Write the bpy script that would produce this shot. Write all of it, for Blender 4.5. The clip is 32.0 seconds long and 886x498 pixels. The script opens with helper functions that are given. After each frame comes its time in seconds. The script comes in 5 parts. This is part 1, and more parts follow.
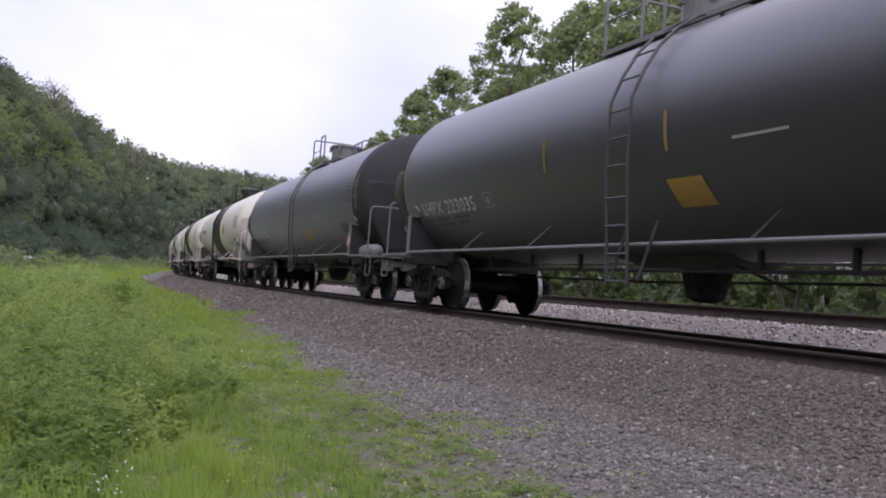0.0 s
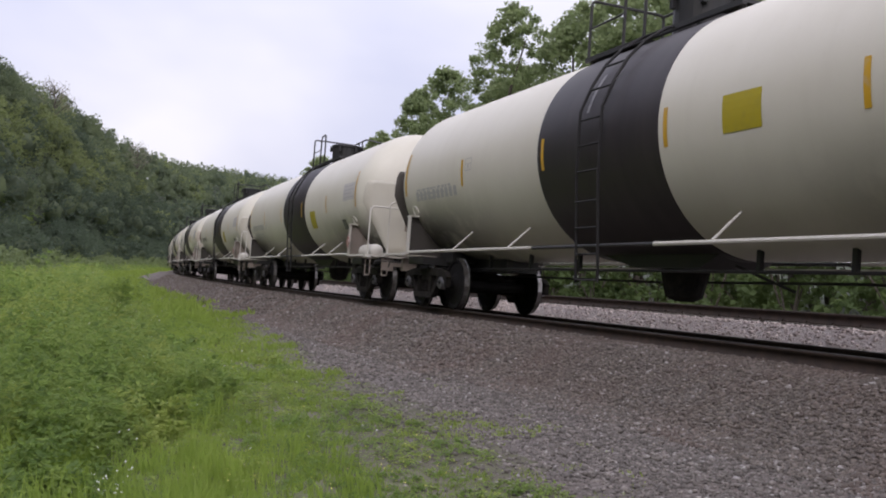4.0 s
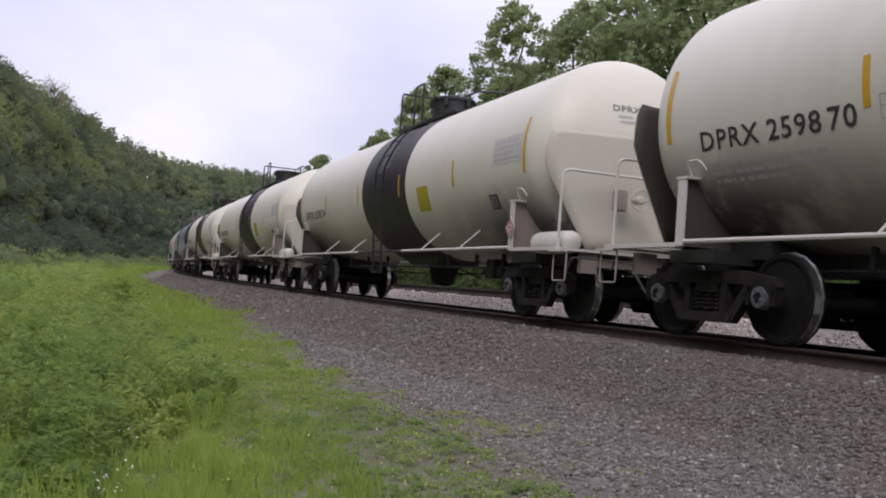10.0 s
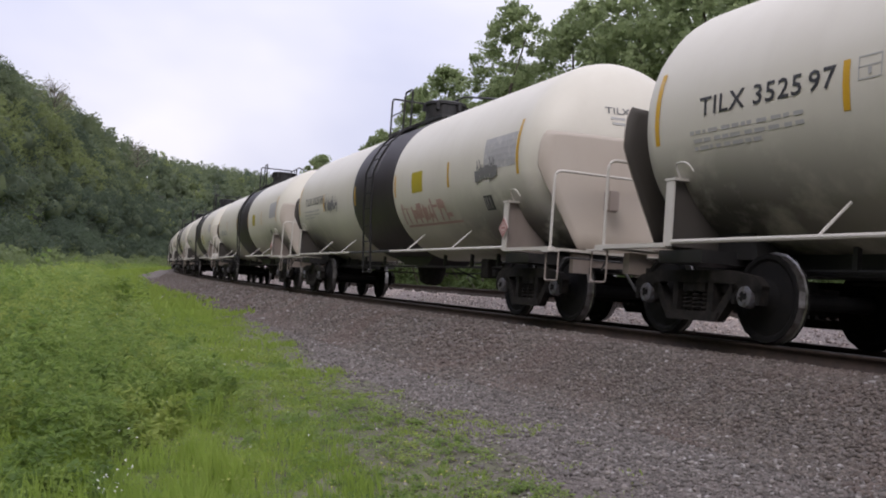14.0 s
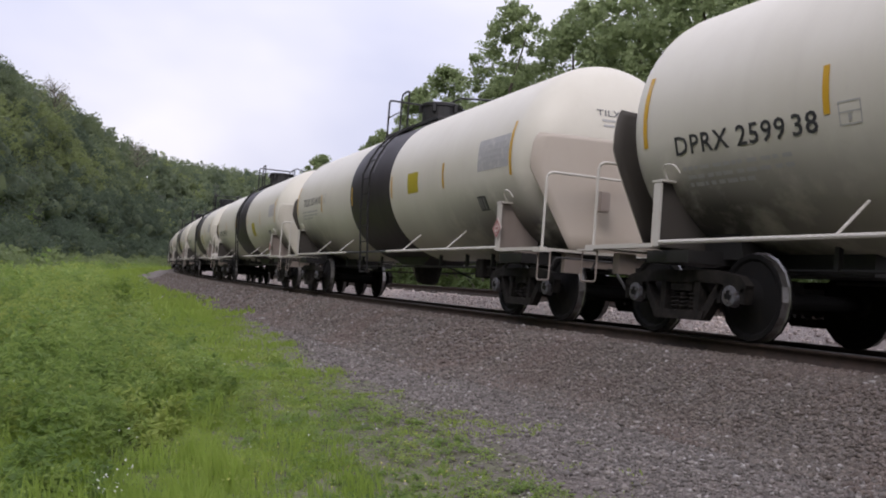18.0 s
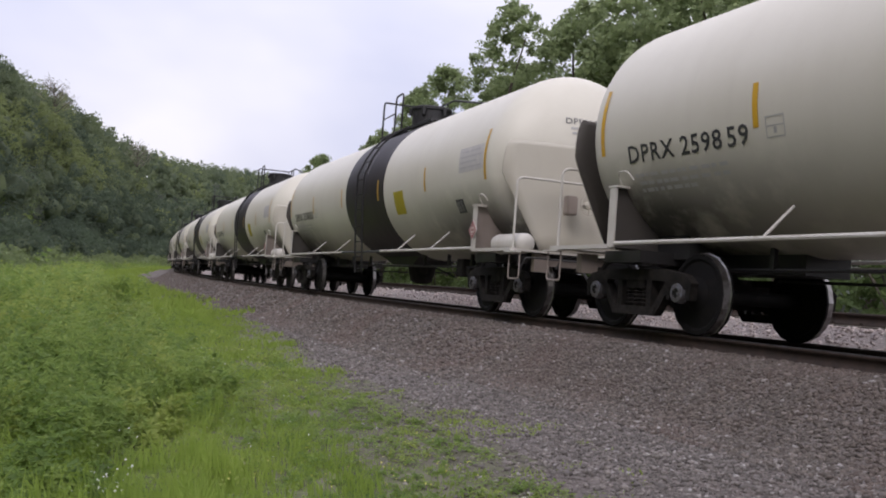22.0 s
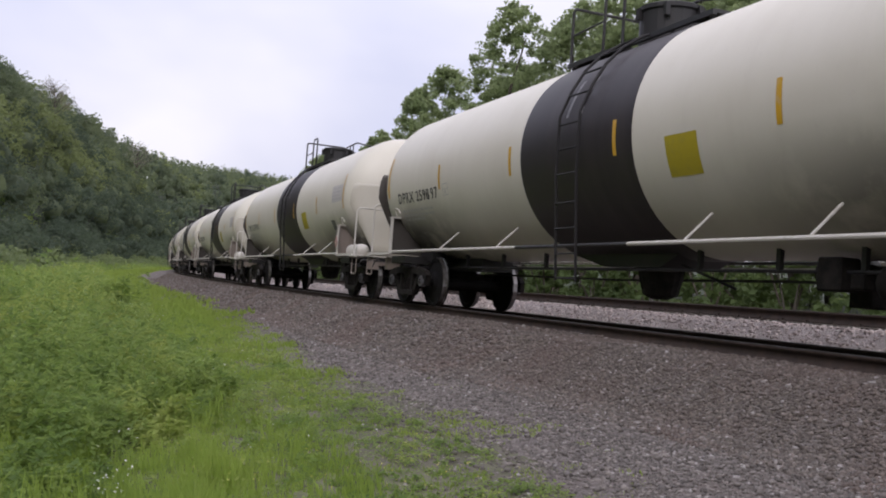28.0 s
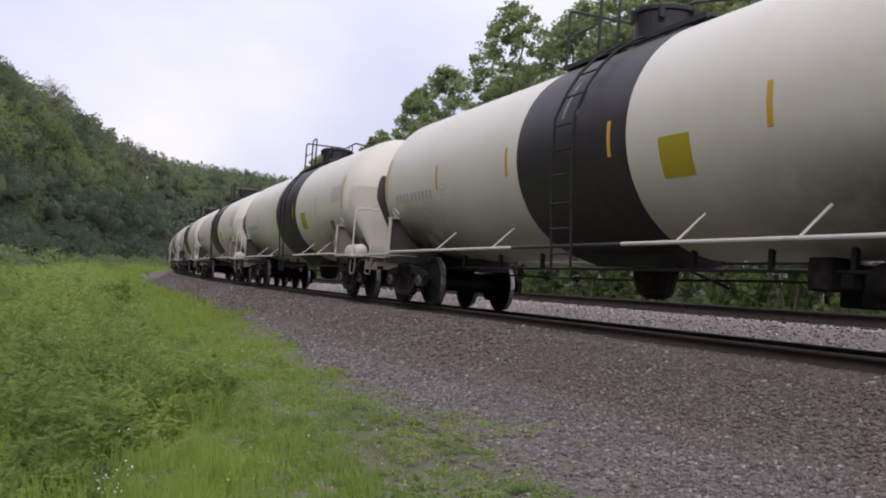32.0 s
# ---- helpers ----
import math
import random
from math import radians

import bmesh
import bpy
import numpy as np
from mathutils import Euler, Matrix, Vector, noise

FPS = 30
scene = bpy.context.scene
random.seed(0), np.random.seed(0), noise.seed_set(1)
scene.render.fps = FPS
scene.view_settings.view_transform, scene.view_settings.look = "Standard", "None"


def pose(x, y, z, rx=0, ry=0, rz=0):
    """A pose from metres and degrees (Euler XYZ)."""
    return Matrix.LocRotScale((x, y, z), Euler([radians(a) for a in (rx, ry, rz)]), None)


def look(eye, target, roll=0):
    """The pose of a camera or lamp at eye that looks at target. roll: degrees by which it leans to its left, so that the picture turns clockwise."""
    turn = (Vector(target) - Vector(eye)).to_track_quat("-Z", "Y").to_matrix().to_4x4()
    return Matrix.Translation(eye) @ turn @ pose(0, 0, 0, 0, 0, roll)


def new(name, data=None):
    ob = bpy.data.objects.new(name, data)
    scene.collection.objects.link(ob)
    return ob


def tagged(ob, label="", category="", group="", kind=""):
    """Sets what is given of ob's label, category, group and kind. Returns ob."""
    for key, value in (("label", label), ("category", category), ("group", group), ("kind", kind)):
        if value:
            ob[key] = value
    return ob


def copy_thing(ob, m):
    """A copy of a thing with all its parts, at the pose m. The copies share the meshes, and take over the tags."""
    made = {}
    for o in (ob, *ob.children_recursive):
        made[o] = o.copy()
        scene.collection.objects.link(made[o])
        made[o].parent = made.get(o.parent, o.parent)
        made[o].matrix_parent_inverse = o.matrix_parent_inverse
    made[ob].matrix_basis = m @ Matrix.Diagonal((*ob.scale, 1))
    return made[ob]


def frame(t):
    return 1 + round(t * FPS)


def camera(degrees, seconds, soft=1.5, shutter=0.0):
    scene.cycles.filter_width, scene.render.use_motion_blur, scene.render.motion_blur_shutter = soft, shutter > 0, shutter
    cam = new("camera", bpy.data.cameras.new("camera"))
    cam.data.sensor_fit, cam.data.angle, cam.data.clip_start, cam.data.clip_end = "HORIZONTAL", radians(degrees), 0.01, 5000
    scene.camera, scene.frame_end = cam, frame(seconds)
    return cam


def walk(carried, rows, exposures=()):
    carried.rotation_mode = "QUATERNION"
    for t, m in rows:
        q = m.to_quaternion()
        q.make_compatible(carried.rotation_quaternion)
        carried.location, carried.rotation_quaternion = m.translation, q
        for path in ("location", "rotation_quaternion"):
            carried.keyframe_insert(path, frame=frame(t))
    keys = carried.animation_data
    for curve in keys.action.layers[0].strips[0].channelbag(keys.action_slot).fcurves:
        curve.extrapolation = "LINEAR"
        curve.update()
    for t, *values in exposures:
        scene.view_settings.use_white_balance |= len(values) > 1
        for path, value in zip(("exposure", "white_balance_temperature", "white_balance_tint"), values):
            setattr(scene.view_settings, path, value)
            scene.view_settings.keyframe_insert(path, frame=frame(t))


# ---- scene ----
# world: metres, z = 0 at the top of the rails, the camera stands above (0, 0)
FOV = 49.97
EYE = Vector((0.0, 0.0, 0.8756))
PITCH, ROLL = 0.7895, -0.014

cam = camera(FOV, 32.0, soft=1.95, shutter=0.0)


def aim(extra=0.0):
    a = radians(PITCH + extra)
    return look(EYE, EYE + Vector((0.0, math.cos(a), math.sin(a))) * 10, ROLL)


# a tripod that settles by a tenth of a degree
walk(cam, [(0, aim(0.09)), (3.5, aim(0.09)), (6.5, aim(0.0)), (15.5, aim(0.0)), (25.0, aim(-0.03)), (28.5, aim(0.03)), (32, aim(0.03))],
     exposures=[(0, 0.45, 6200, 22), (0.9, 0.43, 6200, 22), (1.7, 0.25, 6500, 17), (11.9, 0.25, 6500, 17), (12.6, 0.41, 6200, 21), (13.1, 0.41, 6200, 21), (13.8, 0.25, 6500, 17), (32, 0.25, 6500, 17)])

# ---------------------------------------------------------------- light
SUN_EL, SUN_AZ = radians(48), radians(200)
world = bpy.data.worlds.new("overcast_sky")
scene.world = world
world.use_nodes = True
wt = world.node_tree
wt.nodes.clear()


def wnode(kind, **kw):
    n = wt.nodes.new(kind)
    for k, v in kw.items():
        n.inputs[k].default_value = v
    return n


w_out = wt.nodes.new("ShaderNodeOutputWorld")
w_bg = wnode("ShaderNodeBackground", Strength=1.06)
w_sky = wt.nodes.new("ShaderNodeTexSky")
w_sky.sky_type = "NISHITA"
w_sky.sun_disc = False
w_sky.sun_elevation, w_sky.sun_rotation = SUN_EL, SUN_AZ
w_sky.dust_density, w_sky.air_density = 3.0, 1.0
w_scale = wt.nodes.new("ShaderNodeVectorMath")
w_scale.operation = "SCALE"
w_scale.inputs["Scale"].default_value = 0.10
wt.links.new(w_sky.outputs[0], w_scale.inputs[0])
w_co = wt.nodes.new("ShaderNodeTexCoord")
w_map = wt.nodes.new("ShaderNodeMapping")
w_map.inputs["Scale"].default_value = (1.0, 1.0, 1.7)
wt.links.new(w_co.outputs["Generated"], w_map.inputs["Vector"])
w_noise = wnode("ShaderNodeTexNoise", Scale=2.6, Detail=4.0, Roughness=0.45, Distortion=0.2)
wt.links.new(w_map.outputs[0], w_noise.inputs["Vector"])
w_ramp = wt.nodes.new("ShaderNodeValToRGB")
w_ramp.color_ramp.elements[0].position, w_ramp.color_ramp.elements[1].position = 0.36, 0.62
w_ramp.color_ramp.elements[0].color = (0.56, 0.595, 0.73, 1)
w_ramp.color_ramp.elements[1].color = (0.79, 0.80, 0.85, 1)
w_xyz = wt.nodes.new("ShaderNodeSeparateXYZ")
wt.links.new(w_co.outputs["Generated"], w_xyz.inputs[0])
w_thin = wt.nodes.new("ShaderNodeMath")
w_thin.operation = "MULTIPLY_ADD"
w_thin.inputs[1].default_value = 0.28
wt.links.new(w_xyz.outputs["X"], w_thin.inputs[0])
wt.links.new(w_noise.outputs[0], w_thin.inputs[2])
wt.links.new(w_thin.outputs[0], w_ramp.inputs[0])
w_mix = wt.nodes.new("ShaderNodeMix")
w_mix.data_type = "RGBA"
w_mix.inputs["Factor"].default_value = 0.93
# a clouded sky grows brighter towards the zenith
w_high = wt.nodes.new("ShaderNodeMath")
w_high.operation = "MULTIPLY_ADD"
w_high.inputs[1].default_value, w_high.inputs[2].default_value = 0.60, 0.92
wt.links.new(w_xyz.outputs["Z"], w_high.inputs[0])
w_cloud = wt.nodes.new("ShaderNodeVectorMath")
w_cloud.operation = "SCALE"
wt.links.new(w_ramp.outputs[0], w_cloud.inputs[0])
wt.links.new(w_high.outputs[0], w_cloud.inputs["Scale"])
wt.links.new(w_scale.outputs[0], w_mix.inputs["A"])
wt.links.new(w_cloud.outputs[0], w_mix.inputs["B"])
wt.links.new(w_mix.outputs["Result"], w_bg.inputs["Color"])
wt.links.new(w_bg.outputs[0], w_out.inputs[0])

sun_data = bpy.data.lights.new("sun", "SUN")
sun_data.energy, sun_data.angle, sun_data.color = 0.95, radians(25), (1.0, 0.96, 0.9)
sun = new("sun", sun_data)
sun.matrix_world = look((0, 0, 60), Vector((0, 0, 60)) - Vector((math.sin(SUN_AZ) * math.cos(SUN_EL), math.cos(SUN_AZ) * math.cos(SUN_EL), math.sin(SUN_EL))))

# ---------------------------------------------------------------- materials


class Mat:
    """A node material: base colour mixed from two scales of noise, with roughness, metal and bump."""

    def __init__(self, name, rough=0.6, metal=0.0, coords="Object"):
        self.m = bpy.data.materials.new(name)
        self.m.use_nodes = True
        self.t = self.m.node_tree
        self.b = self.t.nodes["Principled BSDF"]
        self.b.inputs["Roughness"].default_value = rough
        self.b.inputs["Metallic"].default_value = metal
        self.co = self.t.nodes.new("ShaderNodeTexCoord").outputs[coords]
        self.last = None

    def noise(self, scale, detail=4.0, stretch=(1, 1, 1), rough=0.6):
        mp = self.t.nodes.new("ShaderNodeMapping")
        mp.inputs["Scale"].default_value = stretch
        self.t.links.new(self.co, mp.inputs["Vector"])
        n = self.t.nodes.new("ShaderNodeTexNoise")
        n.inputs["Scale"].default_value, n.inputs["Detail"].default_value = scale, detail
        n.inputs["Roughness"].default_value = rough
        self.t.links.new(mp.outputs[0], n.inputs["Vector"])
        return n.outputs[0]

    def ramp(self, src, lo, hi, a=0.0, b=1.0):
        r = self.t.nodes.new("ShaderNodeMapRange")
        r.inputs["From Min"].default_value, r.inputs["From Max"].default_value = lo, hi
        r.inputs["To Min"].default_value, r.inputs["To Max"].default_value = a, b
        self.t.links.new(src, r.inputs["Value"])
        return r.outputs[0]

    def colour(self, c):
        self.b.inputs["Base Color"].default_value = (*c, 1)
        self.last = c
        return self

    def mix(self, fac, c):
        m = self.t.nodes.new("ShaderNodeMix")
        m.data_type = "RGBA"
        self.t.links.new(fac, m.inputs["Factor"])
        if isinstance(self.last, tuple):
            m.inputs["A"].default_value = (*self.last, 1)
        else:
            self.t.links.new(self.last, m.inputs["A"])
        m.inputs["B"].default_value = (*c, 1)
        self.last = m.outputs["Result"]
        self.t.links.new(self.last, self.b.inputs["Base Color"])
        return self

    def times(self, f1, f2):
        m = self.t.nodes.new("ShaderNodeMath")
        m.operation = "MULTIPLY"
        self.t.links.new(f1, m.inputs[0])
        if isinstance(f2, float):
            m.inputs[1].default_value = f2
        else:
            self.t.links.new(f2, m.inputs[1])
        return m.outputs[0]

    def island(self):
        return self.t.nodes.new("ShaderNodeNewGeometry").outputs["Random Per Island"]

    def chance(self):
        return self.t.nodes.new("ShaderNodeObjectInfo").outputs["Random"]

    def bump(self, src, strength=0.3, distance=0.01):
        b = self.t.nodes.new("ShaderNodeBump")
        b.inputs["Strength"].default_value, b.inputs["Distance"].default_value = strength, distance
        self.t.links.new(src, b.inputs["Height"])
        self.t.links.new(b.outputs[0], self.b.inputs["Normal"])
        return self

    def glow_through(self, amount, c):
        """Thin leaves let some light through."""
        tr = self.t.nodes.new("ShaderNodeBsdfTranslucent")
        tr.inputs["Color"].default_value = (*c, 1)
        mx = self.t.nodes.new("ShaderNodeMixShader")
        mx.inputs[0].default_value = amount
        self.t.links.new(self.b.outputs[0], mx.inputs[1])
        self.t.links.new(tr.outputs[0], mx.inputs[2])
        self.t.links.new(mx.outputs[0], self.t.nodes["Material Output"].inputs[0])
        return self


def tank_paint(name, base, dust, grime, rough, streak, spray=False):
    m = Mat(name, rough)
    m.colour(base)
    m.mix(m.ramp(m.noise(0.9, 5), 0.35, 0.75, 0, 0.5), dust)
    m.mix(m.ramp(m.noise(0.8, 5, (3.0, 1, 0.3)), 0.5, 0.85, 0, streak), grime)
    m.mix(m.ramp(m.noise(14, 3), 0.62, 0.8, 0, 0.12), grime)
    m.mix(m.ramp(m.chance(), 0, 1, 0, 0.22), dust)
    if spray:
        # wheel dirt and underside shade painted in: low on the tank, over the trucks, with a ragged edge
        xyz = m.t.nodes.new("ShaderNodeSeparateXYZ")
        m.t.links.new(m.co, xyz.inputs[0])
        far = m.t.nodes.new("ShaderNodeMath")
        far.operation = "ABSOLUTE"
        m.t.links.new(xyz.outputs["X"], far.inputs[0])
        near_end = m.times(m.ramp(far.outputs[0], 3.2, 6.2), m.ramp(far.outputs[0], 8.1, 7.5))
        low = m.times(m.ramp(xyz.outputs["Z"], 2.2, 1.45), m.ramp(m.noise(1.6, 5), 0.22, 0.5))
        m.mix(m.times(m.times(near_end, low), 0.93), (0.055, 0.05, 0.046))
    m.bump(m.noise(2.2, 3), 0.12, 0.02)
    return m.m


M = {}
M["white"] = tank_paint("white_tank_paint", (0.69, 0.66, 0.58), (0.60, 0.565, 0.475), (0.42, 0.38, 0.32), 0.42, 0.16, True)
M["shield_white"] = tank_paint("white_shield_paint", (0.56, 0.535, 0.465), (0.49, 0.445, 0.375), (0.33, 0.255, 0.205), 0.5, 0.65)
M["black"] = tank_paint("black_tank_paint", (0.0072, 0.0065, 0.0085), (0.0135, 0.0125, 0.0155), (0.024, 0.022, 0.024), 0.50, 0.35)
M["band"] = tank_paint("black_band_paint", (0.019, 0.0145, 0.017), (0.035, 0.027, 0.031), (0.08, 0.066, 0.066), 0.52, 0.4)
M["black"].node_tree.nodes["Principled BSDF"].inputs["Specular IOR Level"].default_value = 1.0
M["black"].node_tree.nodes["Principled BSDF"].inputs["Coat Weight"].default_value = 0.75
M["black"].node_tree.nodes["Principled BSDF"].inputs["Sheen Tint"].default_value = (0.85, 0.88, 1.0, 1)
M["black"].node_tree.nodes["Principled BSDF"].inputs["Sheen Weight"].default_value = 0.16
M["black"].node_tree.nodes["Principled BSDF"].inputs["Sheen Roughness"].default_value = 0.4
M["black"].node_tree.nodes["Principled BSDF"].inputs["Coat Roughness"].default_value = 0.43
M["band"].node_tree.nodes["Principled BSDF"].inputs["Specular IOR Level"].default_value = 0.6
M["black_matt"] = tank_paint("matt_black_end_paint", (0.020, 0.019, 0.023), (0.032, 0.030, 0.035), (0.045, 0.042, 0.042), 0.8, 0.4)
M["fitting_white"] = tank_paint("white_fitting_paint", (0.60, 0.58, 0.54), (0.52, 0.48, 0.42), (0.33, 0.26, 0.2), 0.5, 0.5)
M["fitting_black"] = tank_paint("black_fitting_paint", (0.020, 0.020, 0.022), (0.042, 0.039, 0.037), (0.07, 0.06, 0.05), 0.5, 0.4)
M["fitting_grey"] = tank_paint("grey_worn_fitting_paint", (0.15, 0.15, 0.155), (0.22, 0.215, 0.21), (0.12, 0.1, 0.08), 0.5, 0.5)

M["shield_tan"] = tank_paint("tan_stained_shield_paint", (0.52, 0.465, 0.405), (0.45, 0.375, 0.315), (0.32, 0.235, 0.18), 0.5, 0.6)
# shield insides and rear bolsters: dirt plus the shade behind the tank, as colour
M["shield_back"] = tank_paint("dirty_shaded_back", (0.06, 0.053, 0.048), (0.09, 0.08, 0.07), (0.05, 0.042, 0.036), 0.7, 0.6)
M["bolster"] = tank_paint("stained_bolster_paint", (0.34, 0.29, 0.26), (0.24, 0.19, 0.165), (0.13, 0.10, 0.085), 0.6, 0.7)
M["ladder_black"] = tank_paint("black_ladder_paint", (0.013, 0.012, 0.013), (0.022, 0.020, 0.021), (0.03, 0.027, 0.026), 0.75, 0.4)
M["ladder_grey"] = tank_paint("dark_grey_ladder_paint", (0.055, 0.055, 0.06), (0.085, 0.085, 0.088), (0.05, 0.045, 0.04), 0.5, 0.4)
m = Mat("grimy_cast_steel", 0.8).colour((0.013, 0.012, 0.0115))
m.mix(m.ramp(m.noise(7, 5), 0.4, 0.75), (0.036, 0.031, 0.028)).mix(m.ramp(m.noise(40, 3), 0.55, 0.8, 0, 0.6), (0.05, 0.035, 0.026))
m.b.inputs["Specular IOR Level"].default_value = 0.2
M["truck"] = m.bump(m.noise(30, 4), 0.5, 0.01).m
m = Mat("dark_wheel_steel", 0.75).colour((0.010, 0.0095, 0.010))
m.mix(m.ramp(m.noise(9, 4), 0.5, 0.75), (0.016, 0.014, 0.013))
m.b.inputs["Specular IOR Level"].default_value = 0.2
M["wheel"] = m.bump(m.noise(30, 3), 0.3, 0.006).m
m = Mat("polished_tread_steel", 0.38, 0.9).colour((0.34, 0.33, 0.33))
M["tread"] = m.mix(m.ramp(m.noise(9, 3), 0.45, 0.7), (0.16, 0.14, 0.13)).m
m = Mat("bearing_cap_steel", 0.5, 0.3).colour((0.17, 0.175, 0.20))
M["cap"] = m.mix(m.ramp(m.noise(18, 3), 0.4, 0.7), (0.1, 0.08, 0.07)).m
m = Mat("rusted_rail_steel", 0.7, 0.2).colour((0.036, 0.026, 0.021))
m.mix(m.ramp(m.noise(6, 5), 0.35, 0.7), (0.07, 0.045, 0.034)).mix(m.ramp(m.noise(60, 2), 0.5, 0.8, 0, 0.6), (0.03, 0.022, 0.02))
M["rail"] = m.bump(m.noise(80, 3), 0.3, 0.004).m
m = Mat("worn_rail_head", 0.34, 0.85).colour((0.10, 0.095, 0.095))
M["rail_head"] = m.mix(m.ramp(m.noise(4, 3), 0.4, 0.7), (0.06, 0.05, 0.046)).m
m = Mat("creosoted_timber", 0.85).colour((0.055, 0.045, 0.036))
m.mix(m.ramp(m.noise(3, 5, (1, 6, 6)), 0.4, 0.7), (0.11, 0.09, 0.07))
M["tie"] = m.bump(m.noise(8, 4, (1, 7, 7)), 0.6, 0.01).m
m = Mat("ballast_bed", 0.95, coords="Object").colour((0.12, 0.104, 0.097))
m.mix(m.ramp(m.noise(34, 4, rough=0.75), 0.4, 0.66), (0.225, 0.20, 0.188)).mix(m.ramp(m.noise(0.5, 4), 0.45, 0.7, 0, 0.6), (0.15, 0.115, 0.10))
M["ballast"] = m.bump(m.noise(38, 4, rough=0.8), 0.8, 0.025).m
m = Mat("crushed_stone", 0.9).colour((0.108, 0.092, 0.082))
m.mix(m.times(m.island(), m.island()), (0.235, 0.203, 0.182)).mix(m.ramp(m.island(), 0.965, 0.98), (0.36, 0.34, 0.33)).mix(m.ramp(m.noise(0.7, 3), 0.42, 0.66, 0, 0.5), (0.15, 0.105, 0.09))
M["stone"] = m.bump(m.noise(60, 3), 0.5, 0.01).m
m = Mat("grey_gravel", 0.9).colour((0.12, 0.107, 0.100))
m.mix(m.times(m.island(), m.island()), (0.30, 0.27, 0.250)).mix(m.ramp(m.island(), 0.955, 0.975), (0.38, 0.36, 0.35))
M["stone_grey"] = m.bump(m.noise(60, 3), 0.5, 0.01).m
m = Mat("grassy_soil", 0.95).colour((0.10, 0.10, 0.062))
m.mix(m.ramp(m.noise(0.6, 5), 0.4, 0.65), (0.14, 0.155, 0.075)).mix(m.ramp(m.noise(5, 4), 0.42, 0.7, 0, 0.8), (0.13, 0.112, 0.095))
M["soil"] = m.bump(m.noise(9, 5), 0.7, 0.06).m

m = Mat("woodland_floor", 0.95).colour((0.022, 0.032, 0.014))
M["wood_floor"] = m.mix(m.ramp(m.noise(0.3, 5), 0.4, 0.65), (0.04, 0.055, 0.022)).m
m = Mat("pale_ballast_bed", 0.95, coords="Object").colour((0.40, 0.33, 0.305))
m.mix(m.ramp(m.noise(22, 4, rough=0.75), 0.4, 0.66), (0.48, 0.43, 0.41))
M["ballast_light"] = m.bump(m.noise(24, 4, rough=0.8), 1.0, 0.05).m
m = Mat("pale_crushed_stone", 0.9).colour((0.38, 0.315, 0.29))
m.mix(m.island(), (0.80, 0.70, 0.655))
M["stone_light"] = m.bump(m.noise(60, 3), 0.5, 0.01).m


def leafy(name, a, b, c, through_light, scale=0.5, rough=0.6, fresh=None, fresh_scale=1.0):
    m = Mat(name, rough)
    m.colour(a).mix(m.ramp(m.noise(scale, 3), 0.36, 0.66), b)
    if fresh:
        m.mix(m.ramp(m.noise(fresh_scale, 3), 0.48, 0.7, 0, 0.9), fresh)
    m.mix(m.times(m.island(), 0.6), c)
    m.b.inputs["Specular IOR Level"].default_value = 0.1
    return m.glow_through(0.36, through_light).m


M["hill_leaf"] = leafy("hillside_leaves", (0.069, 0.090, 0.066), (0.152, 0.189, 0.103), (0.120, 0.145, 0.103), (0.258, 0.317, 0.166), 0.035, 0.6, (0.216, 0.262, 0.115), 0.085)
# lit and shaded versions of the hillside leaves
M["hill_light"] = leafy("yellowish_lit_hillside_leaves", (0.164, 0.197, 0.088), (0.239, 0.281, 0.113), (0.197, 0.231, 0.109), (0.336, 0.399, 0.168), 0.06)
M["hill_dark"] = leafy("dark_shaded_hillside_leaves", (0.057, 0.079, 0.064), (0.105, 0.135, 0.091), (0.087, 0.109, 0.082), (0.182, 0.237, 0.146), 0.06)
M["tree_leaf"] = leafy("broad_tree_leaves", (0.160, 0.206, 0.113), (0.243, 0.296, 0.142), (0.185, 0.229, 0.124), (0.496, 0.593, 0.288), 0.35)
M["foot_leaf"] = leafy("foot_shrub_leaves", (0.14, 0.18, 0.095), (0.23, 0.28, 0.125), (0.17, 0.21, 0.11), (0.34, 0.42, 0.19), 0.12)
M["shrub_leaf"] = leafy("shrub_leaves", (0.07, 0.105, 0.045), (0.13, 0.178, 0.07), (0.07, 0.098, 0.045), (0.28, 0.37, 0.13), 0.5)
M["weed_leaf"] = leafy("weed_leaves", (0.112, 0.172, 0.049), (0.219, 0.301, 0.082), (0.163, 0.219, 0.071), (0.439, 0.576, 0.159), 0.7, 0.6, (0.292, 0.361, 0.099), 1.3)
M["weed_dark"] = leafy("dark_weed_leaves", (0.072, 0.119, 0.036), (0.150, 0.222, 0.060), (0.125, 0.176, 0.063), (0.361, 0.522, 0.125), 0.9)
M["weed_fresh"] = leafy("fresh_weed_leaves", (0.202, 0.260, 0.063), (0.302, 0.361, 0.101), (0.227, 0.277, 0.084), (0.462, 0.554, 0.143), 1.1)
M["grass"] = leafy("grass_blades", (0.185, 0.274, 0.054), (0.275, 0.367, 0.076), (0.237, 0.297, 0.086), (0.473, 0.622, 0.130), 0.8)
M["dry_leaf"] = leafy("thin_greyish_leaves", (0.22, 0.215, 0.185), (0.29, 0.28, 0.24), (0.2, 0.195, 0.17), (0.4, 0.38, 0.26), 0.5)
M["flower_white"] = Mat("white_petals", 0.7).colour((0.75, 0.75, 0.7)).m
M["flower_yellow"] = Mat("yellow_petals", 0.7).colour((0.62, 0.57, 0.16)).m
m = Mat("tree_bark", 0.9).colour((0.07, 0.055, 0.042))
m.mix(m.ramp(m.noise(5, 4, (1, 1, 0.3)), 0.4, 0.7), (0.16, 0.14, 0.12))
